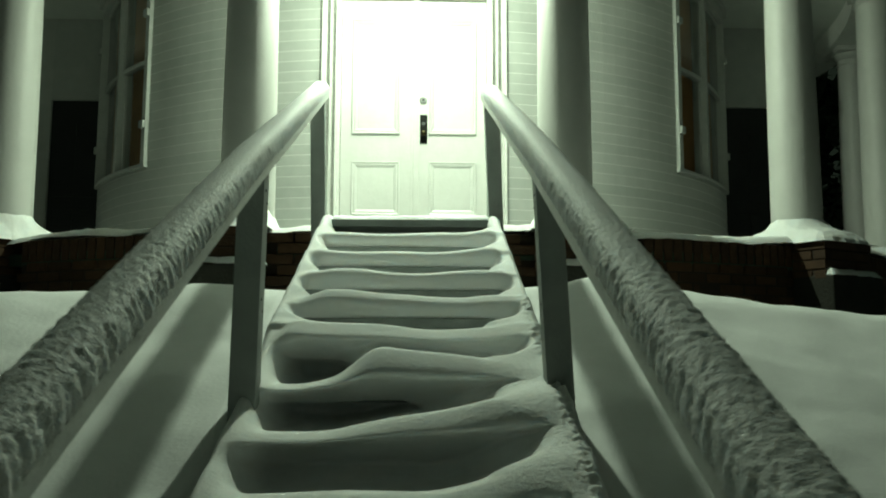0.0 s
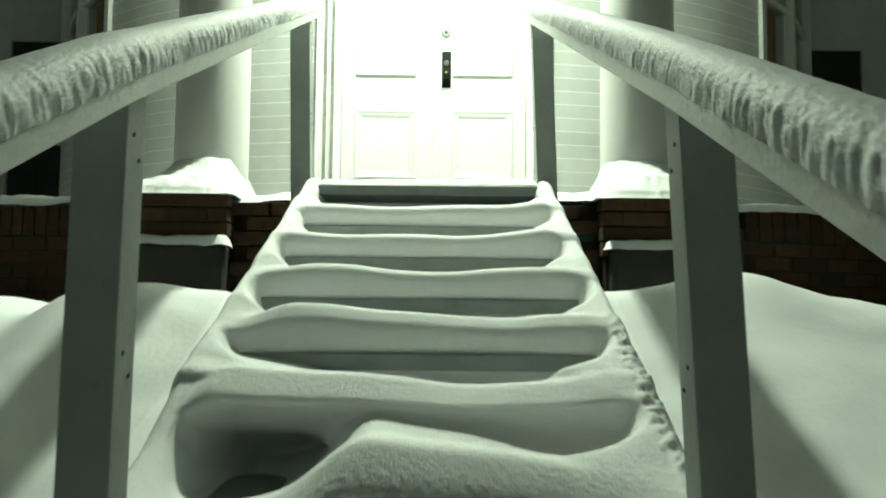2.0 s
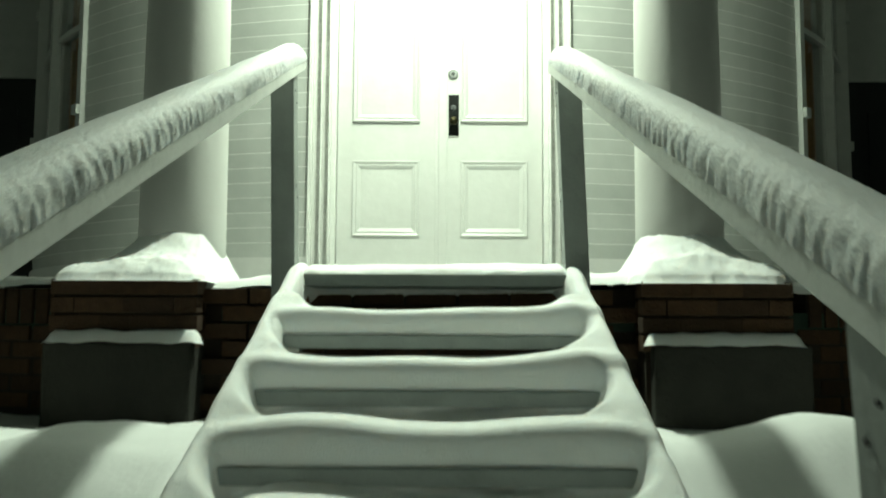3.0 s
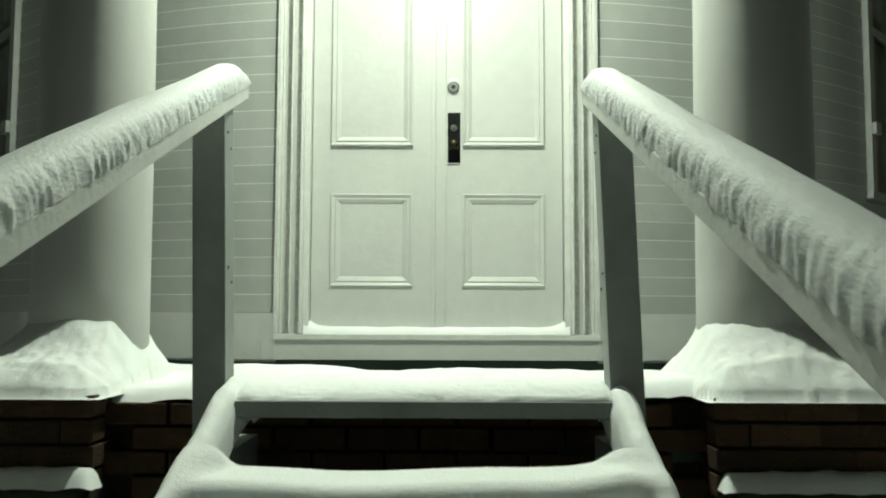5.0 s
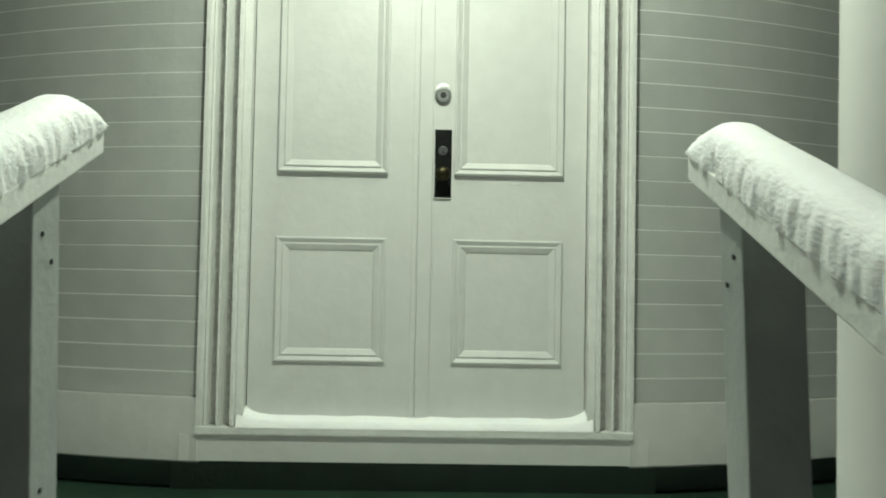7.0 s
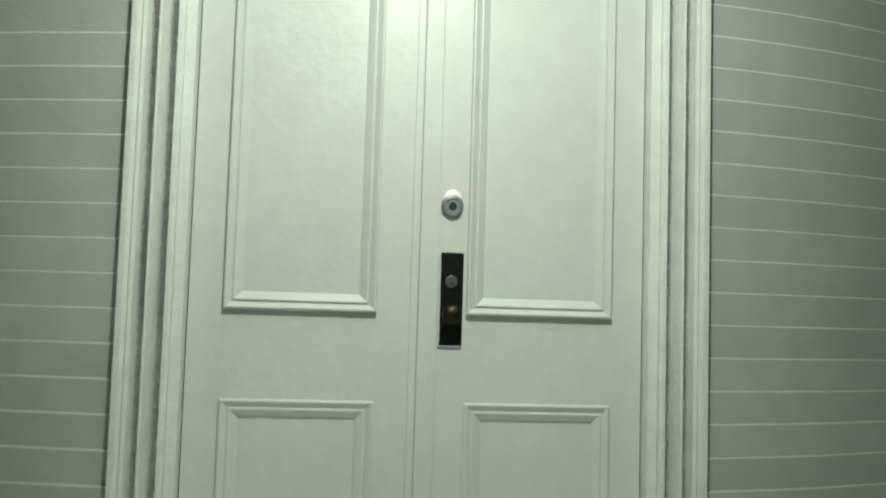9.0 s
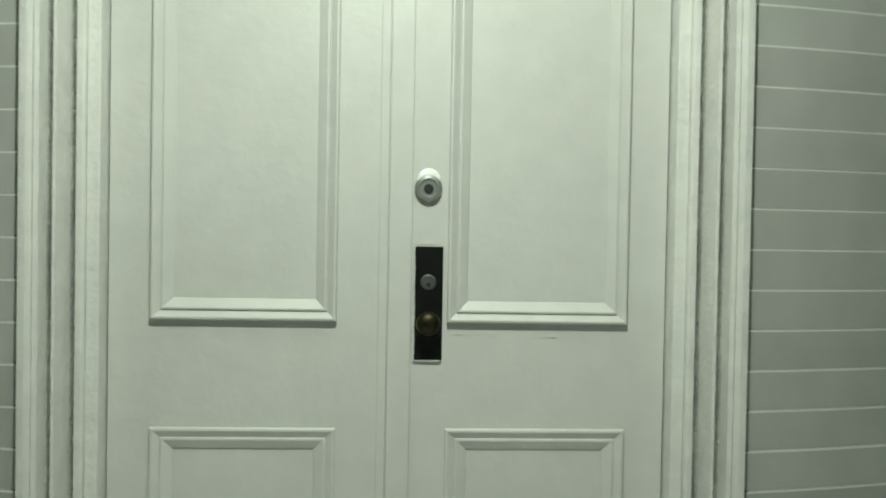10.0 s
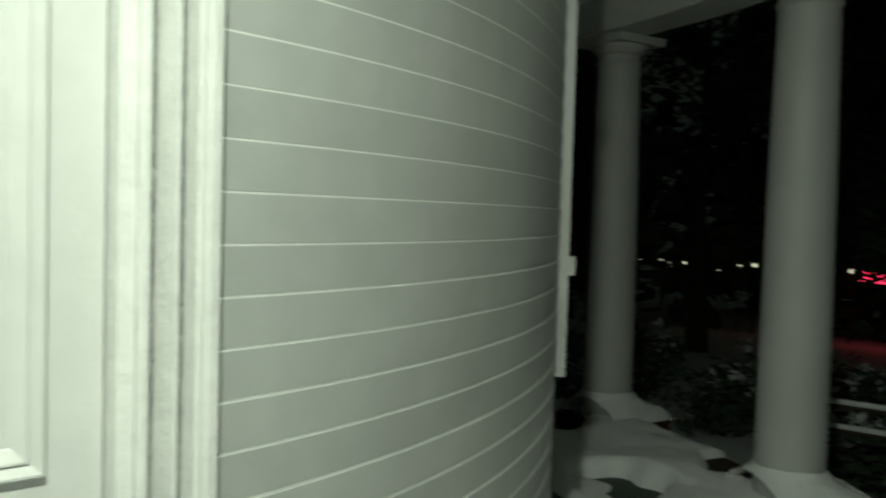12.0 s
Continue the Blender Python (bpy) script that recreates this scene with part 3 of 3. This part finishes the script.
YY = T1Y - S * ca - h * sa + (0.05 + 0.09 * low + 0.08 * step(4.6 * L, 4.9 * L, S)) * hollow + (0.055 + 0.10 * step(4.5 * L, 5.2 * L, S)) * cave
# scoops under the lips of the lower treads, deepened for shade: from, to, depth
for k, (xa, xb, deep) in {3: (-0.30, 0.40, 0.03), 4: (-0.50, -0.12, 0.24), 5: (-0.50, 0.28, 0.26), 6: (-0.50, 0.34, 0.27), 7: (-0.50, 0.38, 0.27)}.items():
    wide = step(xa, xa + 0.07, X) * (1 - step(xb - 0.14, xb, X))
    YY = YY + deep * wide * step(-0.02, 0.05, S - k * L) * (1 - step(0.065, 0.13, S - k * L))
ZZ = T1Z - S * sa + h * ca
snow_me = sheet("snow_on_steps", X, YY, ZZ, SNOW)
bm = bmesh.new()
bm.from_mesh(snow_me)
bm.faces.ensure_lookup_table()
# open gaps under the boards
GAP = {0: (-0.42, 0.40)}
gone = []
for f in bm.faces:
    r_, c_ = divmod(f.index, nx_ - 1)
    c = f.calc_center_median()
    s_ = sg[r_]
    k_ = round(s_ / L)
    xa, xb = GAP.get(k_, (9.0, 9.1))
    if abs(c.x) < 0.47 and (s_ < -0.085 and c.y > T1Y + 0.27 or xa < c.x < xb and 0.009 < s_ - k_ * L < 0.028):
        gone.append(f)
bmesh.ops.delete(bm, geom=gone, context="FACES")
bm.to_mesh(snow_me)
bm.free()
tagged(new("snow_on_steps", snow_me), "smooth wind-sculpted snow covering the wooden steps", "snow", kind="stuff")

# snow along the top of each stringer, from the first tread up to the posts
for side in (-1, 1):
    us, vs = np.meshgrid(np.linspace(-1, 1, 22), np.linspace(0, 1, 70))
    ty = -1.93 - 0.72 * vs
    crest = np.interp(vs, (0, 0.18, 0.5, 0.74, 1), (0.205, 0.185, 0.085, 0.01, -0.085)) + 0.006 * ripple(us * 0 + side, ty, 7.0, 2.0)
    half = 0.040 + 0.006 * ripple(us * 0 + 2 * side, ty, 5.0, 9.0)
    tx = side * 0.507 + half * us
    tz = crest - 0.055 * np.abs(us) ** 2.6 + 0.003 * ripple(tx, ty, 40.0, 3.0)
    tz = np.where(np.abs(us) > 0.97, tz - 0.06, tz)
    tagged(new("snow_on_stringer", sheet("snow_on_stringer", tx, ty, tz, SNOW)), "rounded ridge of snow on a stair stringer", "snow", kind="stuff", group="stringer snow")

# landing snow
prof = []
for t in np.linspace(0, 1, 40):
    if t < 0.35:
        prof.append((-1.735 - 0.53 * t, 0.090 + 0.112 * (3 * (t / 0.35) ** 2 - 2 * (t / 0.35) ** 3)))
    else:
        g = (t - 0.35) / 0.65 * math.pi / 2
        prof.append((-1.92 - 0.155 * math.sin(g), 0.150 + 0.052 * math.cos(g)))
xl = np.linspace(-0.50, 0.50, 110)
py = np.array([p[0] for p in prof])[:, None]
pz = np.array([p[1] for p in prof])[:, None]
XL = np.repeat(xl[None, :], len(prof), 0)
end = step(0.46, 0.50, np.abs(XL))
ZL = pz + 0.0025 * ripple(XL, py + 0 * XL, 55.0, 3.0) + 0.006 * ripple(XL, py + 0 * XL, 4.0, 8.0) * (pz > 0.17) + 0.012 * XL - 0.03 * end
YL = py + 0.003 * ripple(XL, pz + 0 * XL, 60.0, 9.0) + 0.008 * ripple(XL, pz + 0 * XL, 7.0, 5.0)
tagged(new("snow_on_landing", sheet("snow_on_landing", XL, YL, ZL, SNOW)), "thick snow lying on the top landing board", "snow", kind="stuff")

# ---- posts and hand rails ----


def post(x, y, z_top, z_bot, lean, slope, label):
    """A square post: x is its inner front corner's side, lean the sideways shift of its foot."""
    w = 0.089
    sgn = -1 if x < 0 else 1
    rings = []
    for z, dx in ((z_bot, lean), (z_top, 0.0)):
        a, b = x + dx, x + dx + sgn * w
        rings.append([(a, y, z), (b, y, z), (b, y + w, z + (slope * w if z == z_top else 0)), (a, y + w, z + (slope * w if z == z_top else 0))])
    return sweep(rings)


SL = 0.402
for side, nm in ((-1, "handrail"), (1, "handrail")):
    rail = thing(nm, "painted wooden handrail on square posts, crusted with snow", "handrail", group="stair handrails")
    if side < 0:
        tops = ((-0.545, -1.97, 0.025), (-0.466, -4.33, -0.016), (-0.435, -6.55, 0.0))
    else:
        tops = ((0.456, -2.01, 0.036), (0.446, -4.36, 0.05), (0.43, -6.55, 0.0))
    z_under = lambda y: 0.908 + SL * (y + 2.0) + (0.045 if side < 0 else 0.025) * min(0.0, y + 4.34)
    for x, y, ln in tops:
        zb = -0.35 if y > -3 else (-1.15 if y > -5 else -1.95)
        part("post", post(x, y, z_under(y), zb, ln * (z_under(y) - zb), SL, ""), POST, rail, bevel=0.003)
    for x, y, ln in tops[:2]:
        for dz in (0.05, 0.09, 0.42, 0.46):
            zz = z_under(y) - dz
            bm = bmesh.new()
            xs_ = x + ln * dz
            bmesh.ops.create_cone(bm, cap_ends=True, segments=8, radius1=0.004, radius2=0.004, depth=0.003, matrix=Matrix.Translation((xs_ - side * 0.001, y + 0.03 + (0.03 if dz in (0.09, 0.46) else 0), zz)) @ Matrix.Rotation(math.pi / 2, 4, "Y"))
            part("screw", bm, DARKHOLE, rail, "dark screw head")
    c0 = tops[0][0] + side * 0.045
    c1 = tops[1][0] + side * 0.045
    c2 = tops[2][0] + side * 0.045

    def centre(y):
        return c0 + (c1 - c0) * (-1.97 - y) / 2.36 if y > -4.33 else c1 + (c2 - c1) * (-4.33 - y) / 2.22

    y_end = -1.715 if side < 0 else -1.80
    ys_ = [y_end, -2.5, -3.3, -4.33, -5.4, -6.75]
    rings = []
    for y in ys_:
        z, xc = z_under(y), centre(y)
        rings.append([(xc - 0.056, y, z), (xc + 0.056, y, z), (xc + 0.056, y, z + 0.041), (xc - 0.056, y, z + 0.041)])
    part("rail", sweep(rings), RAIL, rail, bevel=0.003)
    # snow cap
    n_a, n_y = 52, 1000
    ang = np.linspace(0, math.pi, n_a)
    yy = np.linspace(y_end + 0.004, -6.74, n_y)
    A, Y0 = np.meshgrid(ang, yy)
    xc = np.array([centre(v) for v in yy])[:, None]
    wob = 1 + 0.05 * ripple(Y0 * 0 + 3.0 * side, Y0, 2.5, 3.0, 2)
    rx = 0.058 * wob
    rz = 0.074 * wob
    flank = np.abs(np.cos(A))
    rough = (0.0007 + 0.0026 * step(4.2, 6.0, -Y0)) * ripple(Y0, A * 0.10, 60.0, side * 2.0, 3) + flank ** 4.0 * 0.0066 * ripple(Y0 + 0.012 * A, A * 0.022, 48.0, 5.0 + side, 4)
    ex = np.sign(np.cos(A)) * np.abs(np.cos(A)) ** 0.8
    ez = np.abs(np.sin(A)) ** 0.75
    tip = np.sqrt(np.clip((y_end + 0.012 - Y0) / 0.09, 0.02, 1))
    XS = xc + (rx + rough) * ex
    ZS = np.vectorize(z_under)(Y0) + 0.040 + (rz + rough) * ez * tip
    tagged(new("snow_on_handrail", sheet("snow_on_handrail", XS, Y0 + 0 * A, ZS, CRUST)), "thick rounded crust of snow along the handrail", "snow", kind="stuff", group="rail snow")


# ---- porch front: piers, brick walls, ledges ----


def frame_at(side, phi, r):
    """The place on a ring round the bow, and the turn of a thing that faces outward there."""
    x, y = bow(side, phi, r)
    return x, y, side * phi


def heap(x, y, turn, x0, x1, y0, y1, centre, z_edge, lift, label):
    """Snow on a pier top, heaped against the column."""
    us, vs = np.meshgrid(np.linspace(x0 - 0.035, x1 + 0.035, 90), np.linspace(y0 - 0.04, y1, 90))
    dist = np.clip(np.hypot(us - centre[0], vs - centre[1]) - 0.17, 0, 1)
    wander = 0.014 * ripple(us, vs, 7.0, 4.0 + x)
    # rounded corners, an uneven rim
    qx, qy = np.minimum(us - x0 + 0.03, x1 + 0.03 - us), vs - y0 + 0.035
    inset = np.minimum(qx, qy) - 0.5 * np.clip(0.10 - np.maximum(qx, qy), 0, 0.1) + wander - 0.006
    rim = np.clip(inset / 0.085, 0, 1) ** 0.55
    z = z_edge + (0.05 + lift * np.exp(-dist / 0.10) + 0.014 * ripple(us, vs, 5.0, x)) * rim + 0.006 * ripple(us, vs, 26.0, 2.0) * rim
    z = np.where(inset < 0.003, z_edge - 0.012, z)
    ob = new("snow_on_pier", sheet("snow_on_pier", us, vs, z, SNOW))
    ob.location, ob.rotation_euler = (x, y, 0), (0, 0, radians(turn))
    return tagged(ob, label, "snow", "pier snow", "stuff")


piers = []
for side, phi, r in COLS:
    cx_, cy_, turn = frame_at(side, phi, r)
    inner = phi < 15
    p = thing("brick_pier", "brown brick porch pier on a dark stone base", "pier", group="porch piers", at=(cx_, cy_, 0))
    p.rotation_euler[2] = 0 if inner else radians(turn)
    if inner:
        xa, xb = (0.80 - cx_, 1.38 - cx_) if side > 0 else (-1.49 - cx_, -0.925 - cx_)
    else:
        xa, xb = -0.285, 0.285
    yf = -1.856 - cy_ if inner else -0.40
    part("core", box(xa + 0.012, xb - 0.012, yf + 0.012, 0.24, -0.50, PIER_TOP - 0.004), MORTAR, p, "dark mortar core")
    part("base_block", box(xa + 0.03 - (0.03 if side < 0 or not inner else 0), xb + (0.05 if side > 0 else 0.0), yf - 0.055, 0.24, -0.62, -0.10), STONE, p, "dark stone base block", bevel=0.012)
    heap(cx_, cy_, 0 if inner else turn, xa, xb, yf, 0.22, (0, 0), PIER_TOP, 0.165, "snow heaped on the pier round a column foot")
    us, vs = np.meshgrid(np.linspace(xa + 0.0, xb + 0.03, 40), np.linspace(yf - 0.062, yf + 0.01, 14))
    zz = -0.102 + 0.05 * np.sin(np.clip((vs - yf + 0.064) / 0.05, 0, 1) * 1.57) * np.clip(np.minimum(us - xa, xb + 0.03 - us) / 0.03, 0, 1) ** 0.5 + 0.008 * ripple(us, vs, 9.0, cx_)
    ob = new("snow_on_ledge", sheet("snow_on_ledge", us, vs, zz, SNOW))
    ob.location, ob.rotation_euler = (cx_, cy_, 0), (0, 0, 0 if inner else radians(turn))
    tagged(ob, "strip of snow on the stone ledge of a pier", "snow", "ledge snow", "stuff")
    piers.append((p, xa, xb, yf))

# ---- distance: fence, shrubs, trees, far lights ----


def clump(bm, centre, radius, n, rng, leaf=0.12):
    for _ in range(n):
        d = Vector((rng.gauss(0, 1), rng.gauss(0, 1), rng.gauss(0, 0.8)))
        d = d.normalized() * radius * rng.uniform(0.35, 1.05)
        c = Vector(centre) + d
        a = Vector((rng.uniform(-1, 1), rng.uniform(-1, 1), rng.uniform(-0.6, 0.6))).normalized() * leaf * rng.uniform(0.6, 1.4)
        b = a.cross(Vector((rng.uniform(-1, 1), rng.uniform(-1, 1), 1))).normalized() * leaf * 0.5
        bm.faces.new([bm.verts.new(c - a), bm.verts.new(c + b), bm.verts.new(c + a), bm.verts.new(c - b)])


def limb(bm, a, b, r0, r1, n=7):
    a, b = Vector(a), Vector(b)
    t = (b - a).normalized()
    u = t.orthogonal().normalized()
    w = t.cross(u)
    rings = []
    for c, r in ((a, r0), ((a + b) / 2 + u * r0 * 0.4, (r0 + r1) / 2), (b, r1)):
        rings.append([c + r * (math.cos(2 * math.pi * i / n) * u + math.sin(2 * math.pi * i / n) * w) for i in range(n)])
    sweep(rings, bm=bm)


def tree(x, y, height, seed, spread=1.0):
    rng = random.Random(seed)
    z = float(bank(np.array(x), np.array(y))) - 0.1
    t = thing("tree", "dark bare-trunked evergreen tree in the night", "tree", group="garden trees", at=(x, y, z))
    bm = bmesh.new()
    limb(bm, (0, 0, 0), (rng.uniform(-0.2, 0.2), rng.uniform(-0.2, 0.2), height * 0.55), height * 0.03, height * 0.018, 9)
    limb(bm, (0, 0, height * 0.5), (0, 0, height), height * 0.018, 0.02, 7)
    tips = []
    for k in range(18):
        h = height * rng.uniform(0.22, 0.92)
        ang = rng.uniform(0, 6.28)
        reach = spread * height * 0.30 * (1.08 - h / height) * rng.uniform(0.7, 1.2) + 0.3
        tip = (math.cos(ang) * reach, math.sin(ang) * reach, h + rng.uniform(-0.1, 0.35))
        limb(bm, (0, 0, h - 0.2), tip, 0.05, 0.012, 5)
        tips.append(tip)
    part("trunk", bm, BARK, t, "dark wet trunk and limbs")
    bm = bmesh.new()
    for tip in tips:
        clump(bm, tip, height * 0.085, 60, rng, 0.16)
        clump(bm, (tip[0] * 0.55, tip[1] * 0.55, tip[2] - 0.1), height * 0.08, 40, rng, 0.16)
    part("crown", bm, LEAF, t, "uneven dark green crown")
    return t


for k, (x, y, hgt) in enumerate(((13.5, 5.0, 7.5), (17.0, 9.5, 9.0), (16.0, 13.0, 8.0), (21.0, 17.0, 10.0), (24.0, 10.0, 10.5), (14.0, 17.5, 8.5), (20.5, 5.0, 9.0), (28.0, 21.0, 11.0))):
    tree(x, y, hgt, 20 + k)


def shrub(x, y, r, seed):
    rng = random.Random(seed)
    z = float(bank(np.array(x), np.array(y)))
    sh = thing("shrub", "low dark shrub dusted with snow", "shrub", group="garden shrubs", at=(x, y, z - 0.1))
    bm = bmesh.new()
    for _ in range(9):
        a = rng.uniform(0, 6.28)
        limb(bm, (0, 0, 0), (math.cos(a) * r * 0.7, math.sin(a) * r * 0.7, r * rng.uniform(0.6, 1.2)), 0.02, 0.006, 5)
    part("branchwork", bm, BARK, sh)
    bm = bmesh.new()
    for _ in range(14):
        clump(bm, (rng.gauss(0, 0.45) * r, rng.gauss(0, 0.45) * r, r * rng.uniform(0.35, 1.1)), r * 0.38, 34, rng, 0.09)
    part("foliage", bm, LEAF, sh)
    bm = bmesh.new()
    for _ in range(8):
        clump(bm, (rng.gauss(0, 0.4) * r, rng.gauss(0, 0.4) * r, r * rng.uniform(0.9, 1.25)), r * 0.2, 14, rng, 0.06)
    part("snow_dusting", bm, SNOW, sh, "snow caught in the twigs")["kind"] = "stuff"


for k, (x, y, r) in enumerate(((7.6, 1.8, 0.6), (8.6, 3.6, 0.75), (8.0, 5.2, 0.7), (9.6, 2.4, 0.8), (10.2, 6.0, 0.9), (10.8, 4.2, 0.8), (9.4, 8.2, 0.85), (11.8, 8.4, 1.0))):
    shrub(x, y, r, 60 + k)

rng = random.Random(77)
bm = bmesh.new()
for k in range(48):
    ang = radians(rng.uniform(-15, 75))
    r = rng.uniform(30, 48)
    x, y = r * math.cos(ang), r * math.sin(ang)
    z = float(bank(np.array(x), np.array(y)))
    hgt = rng.uniform(8, 15)
    for j in range(7):
        f_ = j / 6
        clump(bm, (x + rng.gauss(0, 1.0), y + rng.gauss(0, 1.0), z + 2.2 + f_ * hgt), 2.1 * (1.2 - 0.7 * f_), 46, rng, 0.75)
solid("far_woods", bm, LEAF, "dark wood of evergreens at the edge of the garden", "woods", "stuff")

fence = thing("fence", "low dark garden fence with snow lying on its two rails", "fence")
fa, fb = Vector((6.25, 1.75, 0)), Vector((7.1, -1.2, 0))
for i in range(4):
    c = fa.lerp(fb, i / 3)
    zb = float(bank(np.array(c.x), np.array(c.y)))
    part("post", box(c.x - 0.03, c.x + 0.03, c.y - 0.03, c.y + 0.03, zb - 0.15, 0.40), BARK, fence, bevel=0.004)
for z in (0.15, 0.33):
    bm = bmesh.new()
    limb(bm, (fa.x, fa.y, z), (fb.x, fb.y, z - 0.03), 0.02, 0.02, 8)
    part("rail", bm, BARK, fence)
    bm = bmesh.new()
    limb(bm, (fa.x, fa.y, z + 0.03), (fb.x, fb.y, z), 0.022, 0.022, 8)
    part("rail_snow", bm, SNOW, fence, "snow lying along a rail")

rng = random.Random(5)
white_glow = emitter("far_lamp_glow", (1.0, 0.93, 0.75), 1.0)
red_glow = emitter("far_red_glow", (1.0, 0.03, 0.12), 2.2)
for k in range(26):
    ang = radians(24 + 24 * k / 25 + rng.uniform(-0.3, 0.3))
    x, y = 0.16 + 28.5 * math.cos(ang), -1.4 + 28.5 * math.sin(ang)
    z, zt = float(bank(np.array(x), np.array(y))), 0.2 + rng.uniform(-0.12, 0.12)
    lampost = thing("street_lamp", "small far street lamp along the road", "street lamp", group="far lamps", at=(x, y, z - 0.1))
    bm = bmesh.new()
    limb(bm, (0, 0, 0), (0, 0, zt - z + 0.05), 0.03, 0.02, 6)
    part("pole", bm, BARK, lampost)
    bm = bmesh.new()
    bmesh.ops.create_icosphere(bm, subdivisions=1, radius=rng.uniform(0.04, 0.09), matrix=Matrix.Translation((0, 0, zt - z + 0.1)))
    part("globe", bm, white_glow, lampost, "glowing globe")
ang = radians(23.6)
bm = bmesh.new()
limb(bm, (0.16 + 28 * math.cos(ang), -1.4 + 28 * math.sin(ang), 0.15), (0.16 + 28 * math.cos(ang - 0.05), -1.4 + 28 * math.sin(ang - 0.05), 0.12), 0.15, 0.15, 8)
solid("red_sign_light", bm, red_glow, "far red light glowing beside the road", "light")

# ---- siding boards ----
COURSE = 0.0925
z_first = 1.388 - 11 * COURSE


def board_mesh(side, p0, p1):
    n = max(2, int((p1 - p0) / 2.2))
    prof = ((-0.02, 0.0), (-0.006, 0.0), (0.000, COURSE - 0.0054), (0.0005, COURSE - 0.0016), (-0.006, COURSE - 0.0006), (-0.02, COURSE))
    rings = []
    for i in range(n + 1):
        p = p0 + (p1 - p0) * i / n
        ring = []
        for d, z in prof:
            x, y = bow(side, p, RW + d)
            ring.append((x, y, z))
        rings.append(ring)
    me = finish(sweep(rings), "siding_board", SIDING)
    # the top edge is painted paler: a highlight put into the colour
    me.materials.append(JOINT_HIGHLIGHT)
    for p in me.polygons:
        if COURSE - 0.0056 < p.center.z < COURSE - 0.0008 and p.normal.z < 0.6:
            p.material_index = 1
    return me


for side in (-1, 1):
    spans = {key: board_mesh(side, *key) for key in ((P_START, P_END), (P_START, W0 - 0.3), (W1 + 0.3, P_END))}
    z = z_first + 0.004
    while z < 3.2:
        keys = ((P_START, P_END),) if z + COURSE < WZ0 - 0.06 or z > WZ1 + 0.12 else ((P_START, W0 - 0.3), (W1 + 0.3, P_END))
        for key in keys:
            ob = new("siding_board", spans[key])
            ob.parent, ob.location = walls[side], (0, 0, z)
        z += COURSE

# ---- bricks ----


def brick_mesh(w, d, h):
    return finish(box(-w / 2, w / 2, -d / 2, d / 2, -h / 2, h / 2), "brick", BRICK, bevel=0.004)


stretcher, header_b, soldier = brick_mesh(0.196, 0.09, 0.060), brick_mesh(0.09, 0.09, 0.060), brick_mesh(0.060, 0.09, 0.15)
rng = random.Random(8)


def lay(me, parent, x, y, z, turn):
    ob = new("brick", me)
    ob.parent = parent
    ob.location = (x + rng.uniform(-0.0015, 0.0015), y + rng.uniform(-0.003, 0.003), z)
    ob.rotation_euler = (0, 0, radians(turn + rng.uniform(-0.6, 0.6)))


for p, xa, xb, yf in piers:
    for row in range(4):
        z = PIER_TOP - 0.034 - 0.070 * row
        n = 3
        wid = (xb - xa) / n
        for i in range(n + (row % 2)):
            if row % 2:
                if i in (0, n):
                    lay(header_b, p, xa + 0.045 if i == 0 else xb - 0.045, yf + 0.045, z, 0)
                else:
                    lay(stretcher, p, xa + wid * i, yf + 0.045, z, 0)
            else:
                lay(stretcher, p, xa + wid * (i + 0.5), yf + 0.045, z, 0)
        for j in range(3):
            y = yf + 0.19 + 0.205 * j + (0.0 if row % 2 else 0.0)
            for x in (xa + 0.045, xb - 0.045):
                lay(stretcher, p, x, y + (0.02 if row % 2 else 0.0), z, 90)

for side in (-1, 1):
    for a, b in ((13.4, 28.2), (36.0, 54.0), (62.0, 78.0)):
        w = thing("porch_wall", "dark brown brick porch wall between piers", "wall", "structure")
        part("core", arc_band(side, a, b, RC - 0.05, RC + 0.178, -0.50, 0.12, n=10), MORTAR, w)
        r = RC + 0.145
        span = radians(b - a) * r
        n = int(span / 0.071)
        for i in range(n):
            x, y, turn = frame_at(side, a + (b - a) * (i + 0.5) / n, r)
            lay(soldier, w, x, y, 0.045, turn)
        n = int(span / 0.206)
        for row in range(5):
            for i in range(n):
                f_ = (i + 0.5 + (0.25 if row % 2 else -0.25)) / n
                x, y, turn = frame_at(side, a + (b - a) * min(max(f_, 0.02), 0.98), r - (0.0 if row < 1 else 0.01))
                lay(stretcher, w, x, y, -0.068 - 0.070 * row, turn)
centre_wall = thing("porch_wall", "brown brick porch wall behind the steps", "wall", "structure")
part("core", box(-0.93, 0.81, -1.72, -1.60, -0.50, 0.12), MORTAR, centre_wall)
for row in range(8):
    for i in range(8):
        lay(stretcher, centre_wall, -0.80 + 0.208 * i + (0.05 if row % 2 else -0.05), -1.715, 0.085 - 0.070 * row, 0)
